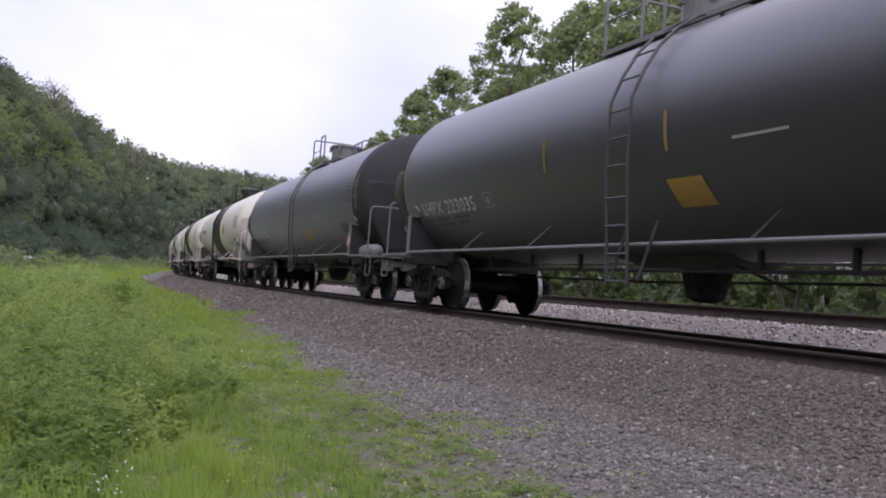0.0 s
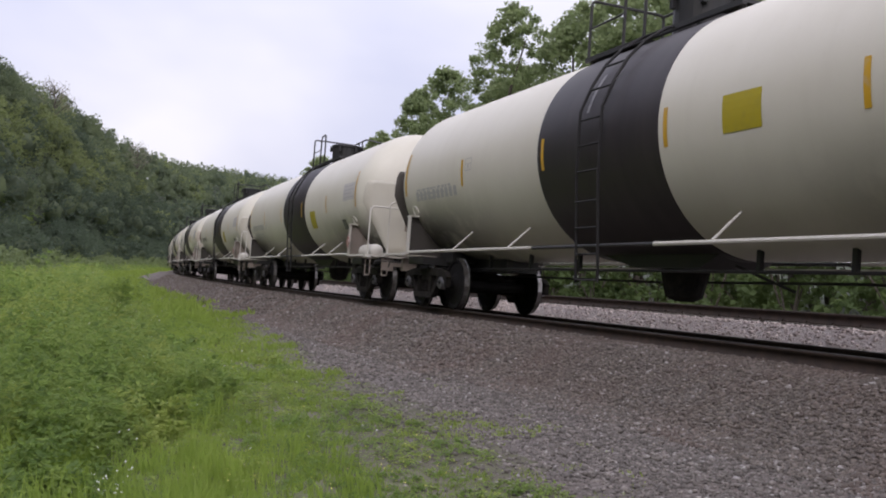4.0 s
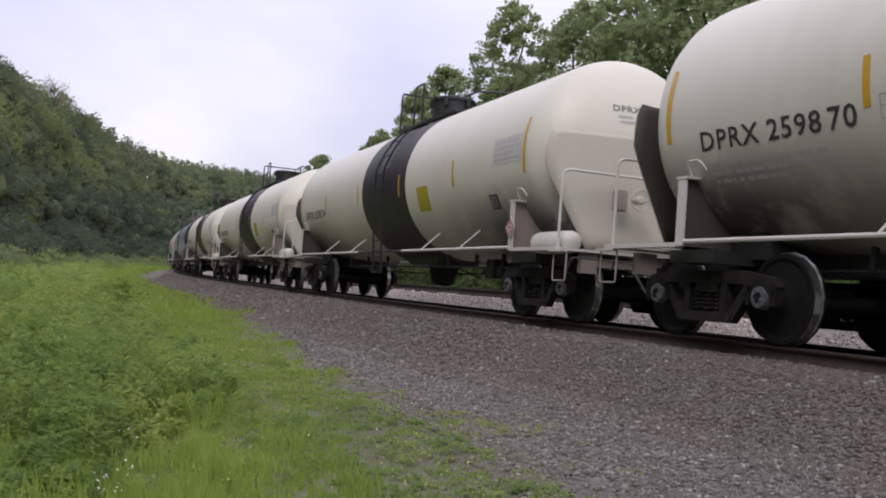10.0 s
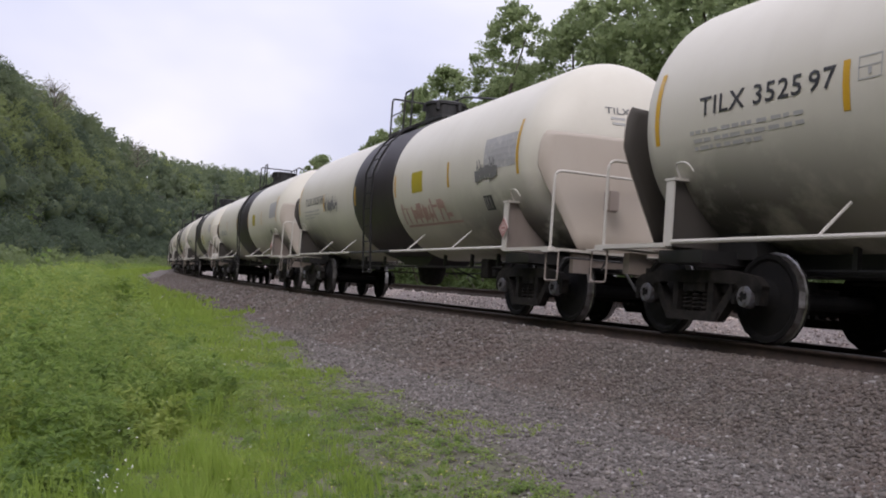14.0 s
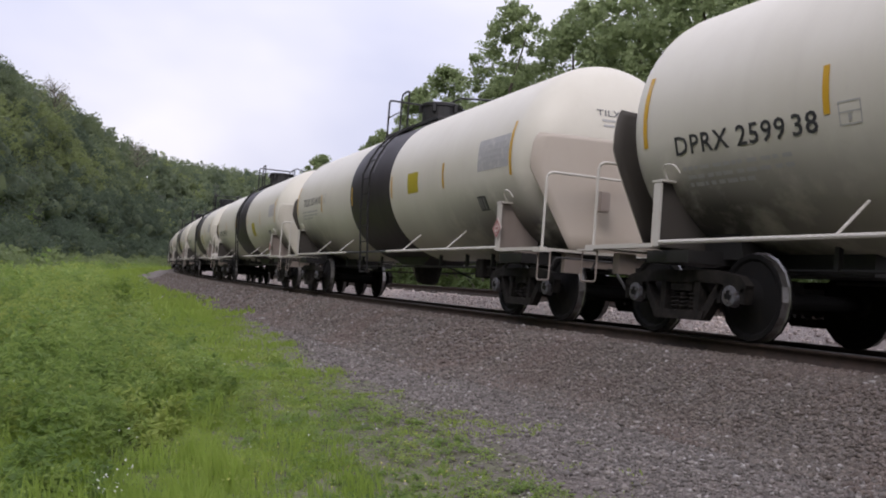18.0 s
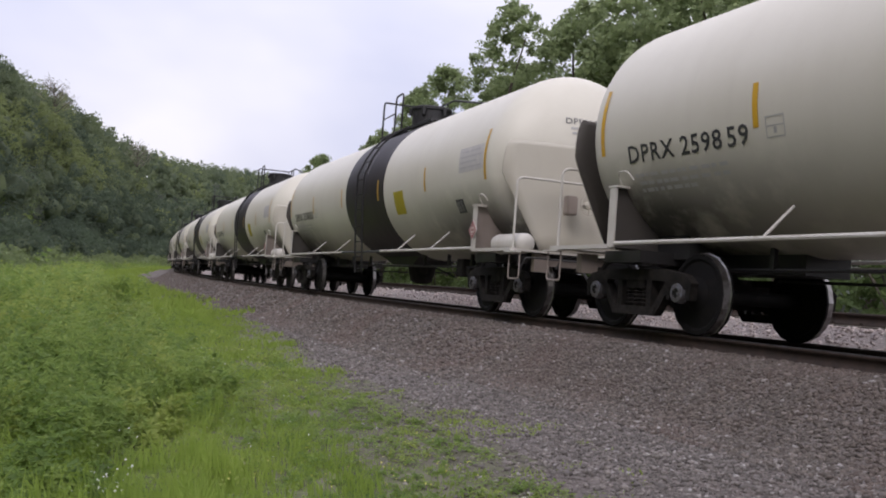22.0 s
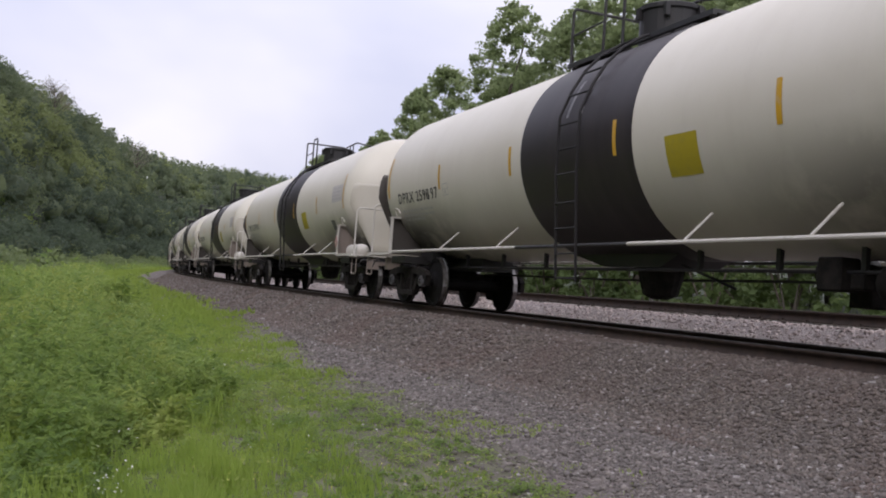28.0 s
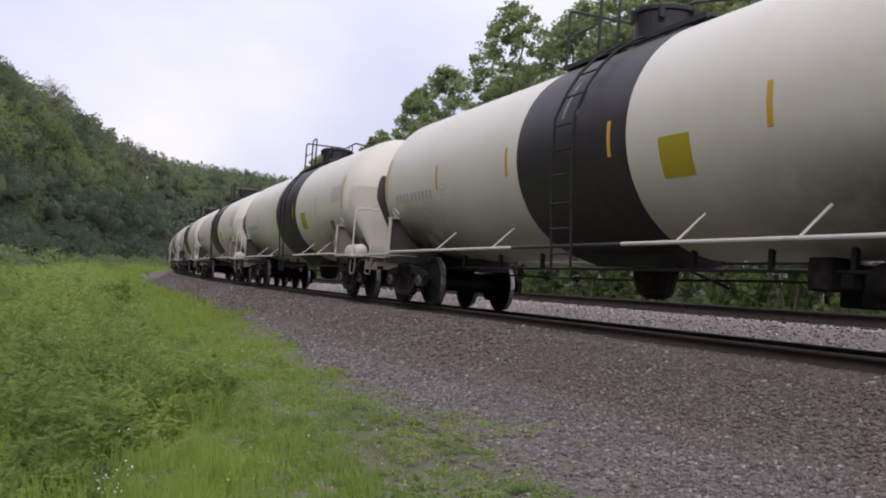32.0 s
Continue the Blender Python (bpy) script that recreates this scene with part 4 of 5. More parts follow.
def bare_tree(px_s, px_lat, height, seed):
    x, y = spots(px_s, px_lat)
    t = tagged(new("bare_tree"), "thin half-bare tree standing out on the ridge", "tree", group="bare trees on the ridge")
    t.matrix_world = pose(float(x), float(y), float(ground_z(px_s, px_lat)))
    g = random.Random(seed)
    bm = bmesh.new()
    tube(bm, [(0, 0, -0.5), (0.2, 0.1, height * 0.5), (0.1, 0.3, height)], 0.2, 6, [0.25, 0.17, 0.04])
    part("trunk", bm, M["bark"], t)
    tips = []
    for i in range(22):
        k = g.uniform(0.5, 0.97)
        a = i * 2.4
        ln = height * 0.36 * (1.3 - k)
        p0 = Vector((0.15, 0.15, height * k))
        p1 = p0 + Vector((math.cos(a) * ln, math.sin(a) * ln, ln * 0.9))
        bm = bmesh.new()
        tube(bm, (p0, (p0 + p1) / 2 + Vector((0, 0, 0.2)), p1), 0.08, 5, [0.11, 0.08, 0.05])
        part("limb", bm, M["bark"], t)
        for _ in range(44):
            q = p0.lerp(p1, g.uniform(0.5, 1.1)) + Vector((g.gauss(0, 0.7), g.gauss(0, 0.7), g.gauss(0, 0.6)))
            tips.append(q)
    part("foliage", leaves("foliage", np.array(tips), 0.24, M["dry_leaf"]), None, t)


bare_tree(263, 43.0, 18.0, 31)
bare_tree(330, 37.2, 18.0, 32)


def build_shrubs():
    g = random.Random(21)
    for i in range(74):
        back = i >= 46
        k = (i - 46) / 28 if back else i / 46
        s = 8 + (60 if back else 95) * k ** 1.3 + g.uniform(-1, 1)
        lat = g.uniform(-19, -15) if back else g.uniform(-14.0, -9.6)
        h = g.uniform(3.0, 4.6) if back else g.uniform(1.0, 2.9)
        r = g.uniform(1.8, 2.6) if back else g.uniform(0.8, 1.7)
        x, y = spots(s, lat)
        z = float(ground_z(s, lat))
        sh = tagged(new("shrub"), "green leafy shrub on the verge beyond the tracks", "shrub", group="shrubs on the verge")
        sh.matrix_world = pose(float(x), float(y), z)
        for k in range(4):
            bm = bmesh.new()
            a = k * 1.6 + g.uniform(-0.3, 0.3)
            tube(bm, ((0, 0, -0.1), (math.cos(a) * r * 0.3, math.sin(a) * r * 0.3, h * 0.4), (math.cos(a) * r * 0.6, math.sin(a) * r * 0.6, h * 0.8)), 0.03, 5)
            part("stem", bm, M["bark"], sh)
        pts = tuft_points(900, (0, 0, h * 0.5), r, h * 0.5, 34, 100 + i)[0]
        part("foliage", leaves("foliage", pts, 0.18, M["shrub_leaf"], 0.3, 1.3), None, sh)


build_shrubs()

# ---------------------------------------------------------------- the train
CAR, SPEED, PHASE = 18.1, 22.58, 0.571
HALF = 6.99
RT, ZC = 1.54, 2.497
FIRST, LAST = -1, 54
WHEEL = 0.483

MARKS = {0: "SHPX 223035", 1: "SHPX 223050", 2: "TILX 352714", 3: "TILX 351350", 4: "DPRX 259886", 7: "DPRX 259871", 8: "TILX 352935",
         9: "DPRX 259085", 10: "DPRX 259876", 11: "DPRX 259881", 12: "DPRX 259870", 13: "DPRX 259874", 14: "DPRX 259884", 15: "DPRX 259869",
         16: "SHPX 223234", 17: "TILX 352597", 18: "TILX 352538", 20: "DPRX 259863", 21: "DPRX 259936", 22: "DPRX 259938", 23: "TILX 351410",
         24: "DPRX 259937", 25: "DPRX 259957", 26: "DPRX 259911", 27: "DPRX 259859", 28: "DPRX 259883", 29: "DPRX 259901", 30: "DPRX 259912",
         31: "DPRX 259865", 34: "DPRX 259904", 35: "DPRX 259897", 36: "DPRX 259900", 37: "DPRX 259875", 38: "DPRX 259864", 39: "DPRX 259925"}
BLACK = {-1, 0, 1, 16}


def letter_meshes(strings):
    """Flat meshes of the strings in the built-in font, one unit high, from x = 0 to 1."""
    made, out = [], {}
    for t in strings:
        cu = bpy.data.curves.new("letters", "FONT")
        cu.body, cu.size, cu.resolution_u = t, 1.0, 2
        cu.offset = 0.012
        cu.space_character = 1.08
        made.append((t, new("letters", cu)))
    bpy.context.view_layer.update()
    dg = bpy.context.evaluated_depsgraph_get()
    for t, ob in made:
        me = bpy.data.meshes.new_from_object(ob.evaluated_get(dg))
        co = np.zeros(len(me.vertices) * 3)
        me.vertices.foreach_get("co", co)
        co = co.reshape(-1, 3)
        lo, hi = co.min(0), co.max(0)
        co[:, 0] = (co[:, 0] - lo[0]) / (hi[0] - lo[0])
        co[:, 1] = (co[:, 1] - lo[1]) / (hi[1] - lo[1])
        polys = [tuple(p.vertices) for p in me.polygons]
        spans = []
        for x0, x1 in sorted((min(co[i, 0] for i in p), max(co[i, 0] for i in p)) for p in polys):
            if spans and x0 < spans[-1][1] + 1e-4:
                spans[-1][1] = max(spans[-1][1], x1)
            else:
                spans.append([x0, x1])
        out[t] = (co, polys, spans[-2][0] - 1e-3, spans[-6][0] - 1e-3)
        cu = ob.data
        bpy.data.objects.remove(ob)
        bpy.data.curves.remove(cu)
        bpy.data.meshes.remove(me)
    return out


LETTERS = letter_meshes(sorted(set(MARKS.values())))


def on_tank(x, z, lift=0.004):
    """A place on the camera's side of the tank at the height z."""
    r = RT + lift
    c = (z - ZC) / RT
    a = math.asin(max(-1, min(1, c)))
    return (x, -r * math.cos(a), ZC + r * math.sin(a))


def tank_patch(bm, x0, x1, z0, z1, n=5, lift=0.004, slant=0.0):
    rows = []
    for i in range(n + 1):
        z = z0 + (z1 - z0) * i / n
        rows.append([bm.verts.new(on_tank(x, z, lift)) for x in (x0 + slant * i / n, x1 + slant * i / n)])
    for a, b in zip(rows, rows[1:]):
        bm.faces.new((a[0], a[1], b[1], b[0]))
    return bm


def patch(x0, x1, z0, z1, n=5, lift=0.004):
    return tank_patch(bmesh.new(), x0, x1, z0, z1, n, lift)


def letters_on_tank(text, x0, x1, z0, z1, digits):
    """The letters or the digits of a car's mark, on the tank's side."""
    co, faces, cut, space = LETTERS[text]
    faces = [f for f in faces if (co[f[0], 0] > space) == digits]
    if not text.startswith("SHPX"):
        # the last two digits stand a little apart
        co = co.copy()
        co[co[:, 0] > cut, 0] += 0.024
        co[:, 0] /= 1.024
    bm = bmesh.new()
    vs = [bm.verts.new(on_tank(x0 + (x1 - x0) * u, z0 + (z1 - z0) * v, 0.0065)) for u, v, _ in co]
    for f in faces:
        try:
            bm.faces.new([vs[i] for i in f])
        except ValueError:
            pass
    bmesh.ops.delete(bm, geom=[v for v in bm.verts if not v.link_faces], context="VERTS")
    return bm


def head_x(y, z, grow=0.0):
    q = (y * y + (z - ZC) ** 2) / (RT + grow) ** 2
    return 7.32 + (0.78 + grow) * math.sqrt(max(0.0, 1 - q))


def letters_on_head(text, y0, y1, z0, z1, digits):
    co, faces, _, space = LETTERS[text]
    faces = [f for f in faces if (co[f[0], 0] > space) == digits]
    bm = bmesh.new()
    vs = []
    for u, v, _ in co:
        y, z = y0 + (y1 - y0) * u, z0 + (z1 - z0) * v
        vs.append(bm.verts.new((head_x(y, z) + 0.008, y, z)))
    for f in faces:
        try:
            bm.faces.new([vs[i] for i in f])
        except ValueError:
            pass
    bmesh.ops.delete(bm, geom=[v for v in bm.verts if not v.link_faces], context="VERTS")
    return bm


def tank_mesh():
    """The tank; on black cars the leading end is painted in a duller black."""
    prof, index = [], []
    for k in range(13):
        a = math.pi / 2 * k / 12
        prof.append((-7.32 - 0.78 * math.cos(a), RT * math.sin(a) + (0.02 if k == 0 else 0)))
    prof.append((6.93, RT))
    index = [0] * (len(prof) - 1) + [1] * 13
    for k in range(12, -1, -1):
        a = math.pi / 2 * k / 12
        prof.append((7.32 + 0.78 * math.cos(a), RT * math.sin(a) + (0.02 if k == 0 else 0)))
    return lathe(bmesh.new(), prof, 56, "X", (0, 0, ZC), index)


def shield_x(y, z, off):
    """A slightly dished plate that stands clear of the head."""
    return 7.93 + 0.21 * (1 - (y / 1.53) ** 2) + off


def shield_mesh(way):
    """A dished steel plate over the lower part of the tank's head."""
    bm = bmesh.new()
    rows = []
    zs = [1.05, 1.3, 1.55, 1.8, 2.05, 2.22, 2.4, 2.58, 2.68, 2.74]
    for z in zs:
        w = min(1.53, 0.87 + (z - 1.05) * 0.575)
        if z > 2.55:
            w -= 0.02 + 2.2 * (z - 2.55) ** 2
        rows.append([(w * (j / 8 - 1), z) for j in range(17)])

    def sheet(off):
        out = []
        for row in rows:
            out.append([bm.verts.new((way * shield_x(y, z, off), y, z)) for y, z in row])
        return out

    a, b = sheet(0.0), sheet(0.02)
    # the inner sheet takes the second paint, which carries the slot's shade
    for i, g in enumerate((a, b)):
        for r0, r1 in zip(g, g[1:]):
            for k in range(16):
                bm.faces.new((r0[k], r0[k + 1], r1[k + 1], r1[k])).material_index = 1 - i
    for k in range(16):
        bm.faces.new((a[0][k], a[0][k + 1], b[0][k + 1], b[0][k]))
        bm.faces.new((a[-1][k], a[-1][k + 1], b[-1][k + 1], b[-1][k]))
    for i in range(len(zs) - 1):
        for k in (0, 16):
            bm.faces.new((a[i][k], a[i + 1][k], b[i + 1][k], b[i][k]))
    bmesh.ops.recalc_face_normals(bm, faces=bm.faces[:])
    return bm


def wheelset_mesh():
    prof = [(-1.13, 0.06), (-1.12, 0.11), (-1.03, 0.125), (-0.96, 0.12), (-0.94, 0.085), (-0.86, 0.09), (-0.835, 0.17), (-0.82, 0.21), (-0.80, 0.40), (-0.825, 0.43),
            (-0.825, 0.476), (-0.815, WHEEL), (-0.73, WHEEL + 0.004), (-0.72, 0.508), (-0.69, 0.508), (-0.685, 0.43), (-0.72, 0.40), (-0.71, 0.2), (-0.66, 0.16), (-0.65, 0.09)]
    n = len(prof)
    full = prof + [(-a, r) for a, r in reversed(prof)]
    idx = []
    for i in range(len(full) - 1):
        j = i if i < n else 2 * n - 2 - i
        idx.append(1 if j in (11, 12) else (2 if j in (0, 1) else 0))
    bm = lathe(bmesh.new(), full, 18, "Y", (0, 0, 0), idx)
    for side in (-1, 1):
        for k in range(3):
            a = k * 2 * math.pi / 3
            x, z = 0.06 * math.cos(a), 0.06 * math.sin(a)
            y0, y1 = sorted((side * 1.115, side * 1.145))
            box(bm, (x - 0.016, y0, z - 0.016), (x + 0.016, y1, z + 0.016), 2)
    return bm


def side_frame_mesh(side):
    y0, y1 = sorted((side * 0.99, side * 1.10))
    bm = bmesh.new()
    slab(bm, [(-1.14, 0.60), (-1.02, 0.70), (-0.62, 0.76), (0.62, 0.76), (1.02, 0.70), (1.14, 0.60), (1.10, 0.52), (0.76, 0.56), (0.60, 0.62), (-0.60, 0.62), (-0.76, 0.56), (-1.10, 0.52)], y0, y1)
    for sx in (-1, 1):
        slab(bm, [(sx * 0.78, 0.60), (sx * 0.66, 0.62), (sx * 0.40, 0.30), (sx * 0.46, 0.20)], y0, y1)
        slab(bm, [(sx * 0.36, 0.64), (sx * 0.27, 0.64), (sx * 0.27, 0.28), (sx * 0.36, 0.28)], y0, y1)
        slab(bm, [(sx * 1.13, 0.56), (sx * 1.05, 0.56), (sx * 1.05, 0.40), (sx * 1.11, 0.40)], y0, y1)
        slab(bm, [(sx * 0.74, 0.58), (sx * 0.66, 0.58), (sx * 0.68, 0.40), (sx * 0.73, 0.40)], y0, y1)
    slab(bm, [(-0.48, 0.30), (0.48, 0.30), (0.44, 0.19), (-0.44, 0.19)], y0 - 0.02 * (side < 0) - 0.0, y1 + 0.02 * (side > 0))
    return bm


def spring_mesh(side):
    bm = bmesh.new()
    for cx in (-0.17, 0.0, 0.17):
        line = [(cx + 0.062 * math.cos(t), side * 1.02 + 0.062 * math.sin(t), 0.30 + 0.24 * t / (2 * math.pi * 5)) for t in [2 * math.pi * 5 * k / 40 for k in range(41)][::2]]
        tube(bm, line, 0.016, 4)
    return bm


SHARED = {}


def shared(name, bm_maker, material, smooth=False):
    if name not in SHARED:
        SHARED[name] = finish(name, bm_maker(), material, smooth)
    return SHARED[name]


def add_truck(car, x):
    tk = part("truck", shared("bolster", lambda: boxes(((-0.20, -1.08, 0.52), (0.20, 1.08, 0.66)), ((-0.16, -0.6, 0.45), (0.16, 0.6, 0.74)), ((-0.32, -0.25, 0.66), (0.32, 0.25, 0.82))), M["truck"]), None, car)
    tk.location = (x, 0, 0)
    for side in (-1, 1):
        part("side_frame", shared("side_frame_%d" % side, lambda: side_frame_mesh(side), M["truck"]), None, tk)
        tagged(part("spring_nest", shared("spring_nest_%d" % side, lambda: spring_mesh(side), M["truck"]), None, tk), kind="stuff")
    for wx in (-0.889, 0.889):
        w = part("wheelset", shared("wheelset", wheelset_mesh, (M["wheel"], M["tread"], M["cap"]), False), None, tk)
        w.location = (wx, 0, WHEEL)
    part("brake_beam", shared("brake_beam", lambda: boxes(((-0.42, -0.72, 0.34), (-0.34, 0.72, 0.42)), ((0.34, -0.72, 0.34), (0.42, 0.72, 0.42)), ((-0.42, -0.8, 0.3), (-0.36, -0.66, 0.6)), ((0.36, -0.8, 0.3), (0.42, -0.66, 0.6))), M["truck"]), None, tk)
    return tk


def add_placard(car, place, turn, name="hazard_placard"):
    """A diamond sign: white with red corners."""
    bm = bmesh.new()
    slab(bm, [(0, -0.17), (0.17, 0), (0, 0.17), (-0.17, 0)], -0.004, 0.004)
    pl = part(name, bm, M["placard_white"], car, "red and white diamond hazard placard")
    pl.matrix_basis = Matrix.Translation(place) @ turn
    bm = bmesh.new()
    for k in range(4):
        a, b = radians(90 * k), radians(90 * (k + 1))
        slab(bm, [(0.150 * math.cos(a), 0.150 * math.sin(a)), (0.150 * math.cos(b), 0.150 * math.sin(b)), (0.105 * math.cos(b), 0.105 * math.sin(b)), (0.105 * math.cos(a), 0.105 * math.sin(a))], -0.010, -0.006)
    slab(bm, [(0, 0.085), (-0.03, 0.04), (0.03, 0.04)], -0.010, -0.006)
    slab(bm, [(-0.06, 0.018), (0.06, 0.018), (0.06, -0.018), (-0.06, -0.018)], -0.010, -0.006)
    slab(bm, [(0, -0.085), (0.03, -0.045), (-0.03, -0.045)], -0.010, -0.006)
    part("red_field", bm, M["placard_red"], pl)
    return pl


def ladder_lines(x, bottom, w=0.23, top=4.0):
    """Stiles that follow the tank's side up to the walkway."""
    out = []
    for dx in (-w, w):
        line = [(x + dx, -1.56, bottom), (x + dx, -1.60, 1.2), (x + dx, -1.66, 2.0), (x + dx, -1.66, 2.8)]
        for k in range(1, 6):
            a = radians(12 + k * 12.5)
            line.append((x + dx, -(RT + 0.11) * math.cos(a), ZC + (RT + 0.11) * math.sin(a)))
        out.append(line)
    return out


def rung_places(bottom):
    out = [(-1.57, bottom + 0.03), (-1.59, bottom + 0.36), (-1.62, bottom + 0.70), (-1.645, bottom + 1.04), (-1.66, 2.0), (-1.66, 2.34), (-1.66, 2.68)]
    for k in range(1, 5):
        a = radians(8 + k * 13.5)
        out.append((-(RT + 0.11) * math.cos(a), ZC + (RT + 0.11) * math.sin(a)))
    return out


def bolster_mesh(way, side):
    """The web between the tank and the car's side, over the truck."""
    pts = [(0.35, 1.0), (1.50, 1.0), (1.50, 1.735)]
    for k in range(7):
        a = radians(-29 - k * 8)
        pts.append((RT * math.cos(a), ZC + RT * math.sin(a)))
    bm = bmesh.new()
    x0, x1 = way * 6.95 - 0.018, way * 6.95 + 0.018
    lo = [bm.verts.new((x0, side * y, z)) for y, z in pts]
    hi = [bm.verts.new((x1, side * y, z)) for y, z in pts]
    bm.faces.new(lo)
    bm.faces.new(hi)
    for i in range(len(pts)):
        j = (i + 1) % len(pts)
        bm.faces.new((lo[i], lo[j], hi[j], hi[i]))
    bmesh.ops.recalc_face_normals(bm, faces=bm.faces[:])
    return bm


def build_tank_car(kind, off, reservoir=True, wheel_end=True):
    """A tank car, x forward, standing on the rails; kind: white or black; off: the middle of the walkway."""
    black = kind == "black"
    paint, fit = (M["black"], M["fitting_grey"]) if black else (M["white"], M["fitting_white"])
    dark = M["fitting_black"]
    car = tagged(new("tank_car"), "black tank car with grey handrails rolling on the track" if black else "white tank car with a black middle band, rolling",
                 "tank car", group="cars of the train")
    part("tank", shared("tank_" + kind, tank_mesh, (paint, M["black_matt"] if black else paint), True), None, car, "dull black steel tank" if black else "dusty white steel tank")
    if not black:
        part("band", shared("band", lambda: lathe(bmesh.new(), [(-1.5, RT + 0.0012), (-1.47, RT + 0.005), (1.47, RT + 0.005), (1.5, RT + 0.0012)], 56, "X", (0, 0, ZC)), M["band"], True), None, car, "black band round the tank").location = (off, 0, 0)
    for way in (1, -1):
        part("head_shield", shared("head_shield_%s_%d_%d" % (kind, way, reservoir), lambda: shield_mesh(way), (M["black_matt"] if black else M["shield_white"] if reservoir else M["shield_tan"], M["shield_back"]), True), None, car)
        part("end_platform", shared("end_platform_%s_%d" % (kind, way), lambda: boxes(
            ((8.16 if way > 0 else -8.46, -1.40, 1.0), (8.46 if way > 0 else -8.16, 1.40, 1.025)),
            ((8.44 if way > 0 else -8.47, -1.42, 0.99), (8.47 if way > 0 else -8.44, 1.42, 1.027)),
            ((6.98 if way > 0 else -8.44, -1.54, 0.985), (8.44 if way > 0 else -6.98, -1.42, 1.035)),
            ((6.98 if way > 0 else -8.44, 1.42, 0.985), (8.44 if way > 0 else -6.98, 1.54, 1.035))), fit), None, car)
        part("pull_plate", shared("pull_plate_%s_%d" % (kind, way), lambda: boxes(
            ((min(way * 8.30, way * 8.44), -1.10, 0.70), (max(way * 8.30, way * 8.40), -0.84, 0.97)), ((min(way * 8.32, way * 8.40), -0.85, 0.80), (max(way * 8.32, way * 8.37), -0.21, 0.90)),
            ((min(way * 8.25, way * 8.38), -0.22, 0.76), (max(way * 8.25, way * 8.38), 0.22, 0.96)), ((min(way * 8.30, way * 8.37), 0.21, 0.78), (max(way * 8.30, way * 8.37), 0.85, 0.95))), M["bolster"] if not black else fit), None, car)
        part("cut_lever", tubes(0.014, bend([(way * 8.50, -1.38, 0.72), (way * 8.50, -1.30, 0.90), (way * 8.52, -0.25, 0.90), (way * 8.62, -0.1, 0.98)], 0.05), seg=6), dark, car)
        for side in (-1, 1):
            # rear webs use the paint darkened for shade under the tank
            part("body_bolster", shared("body_bolster_%s_%d_%d" % (kind, way, side), lambda: bolster_mesh(way, side), paint if black else M["bolster"] if way > 0 else M["shield_back"]), None, car)
        part("stub_sill", shared("stub_sill_%d" % way, lambda: boxes(((min(way * 4.9, way * 8.36), -0.32, 0.76), (max(way * 4.9, way * 8.36), 0.32, 1.02)),
                                                                     ((min(way * 6.6, way * 7.4), -1.3, 0.83), (max(way * 6.6, way * 7.4), 1.3, 0.975))), M["fitting_black"]), None, car)
        part("tank_saddle", shared("tank_saddle_%s_%d" % (kind, way), lambda: slab(bmesh.new(), [(way * 6.25, 0.9), (way * 7.1, 0.9), (way * 6.95, 1.42), (way * 6.4, 1.42)], -0.82, 0.82), dark), None, car)
        part("coupler", shared("coupler_%d" % way, lambda: boxes(((min(way * 8.3, way * 8.75), -0.08, 0.74), (max(way * 8.3, way * 8.75), 0.08, 0.92)),
                                                                 ((min(way * 8.72, way * 9.0), -0.15, 0.69), (max(way * 8.72, way * 9.0), 0.05, 0.98)),
                                                                 ((min(way * 8.86, way * 9.07), 0.03, 0.70), (max(way * 8.86, way * 9.07), 0.15, 0.97))), M["truck"]), None, car)
        part("brake_hose", tubes(0.022, bend([(way * 8.3, -0.35, 0.80), (way * 8.55, -0.35, 0.78), (way * 8.8, -0.25, 0.45), (way * 9.04, -0.1, 0.5)], 0.1)), dark, car)
        for side in (-1, 1):
            y = side * 1.46
            part("sill_step", tubes(0.012, bend([(way * 8.26, y, 0.99), (way * 8.26, y, 0.57), (way * 8.62, y, 0.57), (way * 8.62, y, 0.97)], 0.05)), M["bolster"] if not black else fit, car)
            part("step_tread", boxes(((min(way * 8.24, way * 8.64), min(y, side * 1.54), 0.962), (max(way * 8.24, way * 8.64), max(y, side * 1.54), 0.985))), fit, car)
            # flange, cap and grip of the bolster's outer end
            bm = boxes(((way * 6.95 - 0.07, side * 1.51 - 0.012, 1.0), (way * 6.95 + 0.07, side * 1.51 + 0.012, 1.735)))
            v0, v1 = sorted((side * 1.53, side * 1.33))
            box(bm, (way * 6.95 - 0.10, v0, 1.737), (way * 6.95 + 0.10, v1, 1.765))
            tube(bm, bend([(way * 6.95 + 0.02, side * 1.40, 1.76), (way * 6.95 + 0.02, side * 1.50, 1.93), (way * 6.95 + 0.26, side * 1.50, 1.93), (way * 6.95 + 0.30, side * 1.44, 1.82)], 0.09), 0.012, 6)
            part("side_bracket", bm, fit, car)
        part("end_handrail", tubes(0.020, bend([(way * 8.36, -1.46, 1.03), (way * 8.36, -1.46, 2.12), (way * 8.36, 1.46, 2.12), (way * 8.36, 1.46, 1.03)], 0.13)), fit, car)
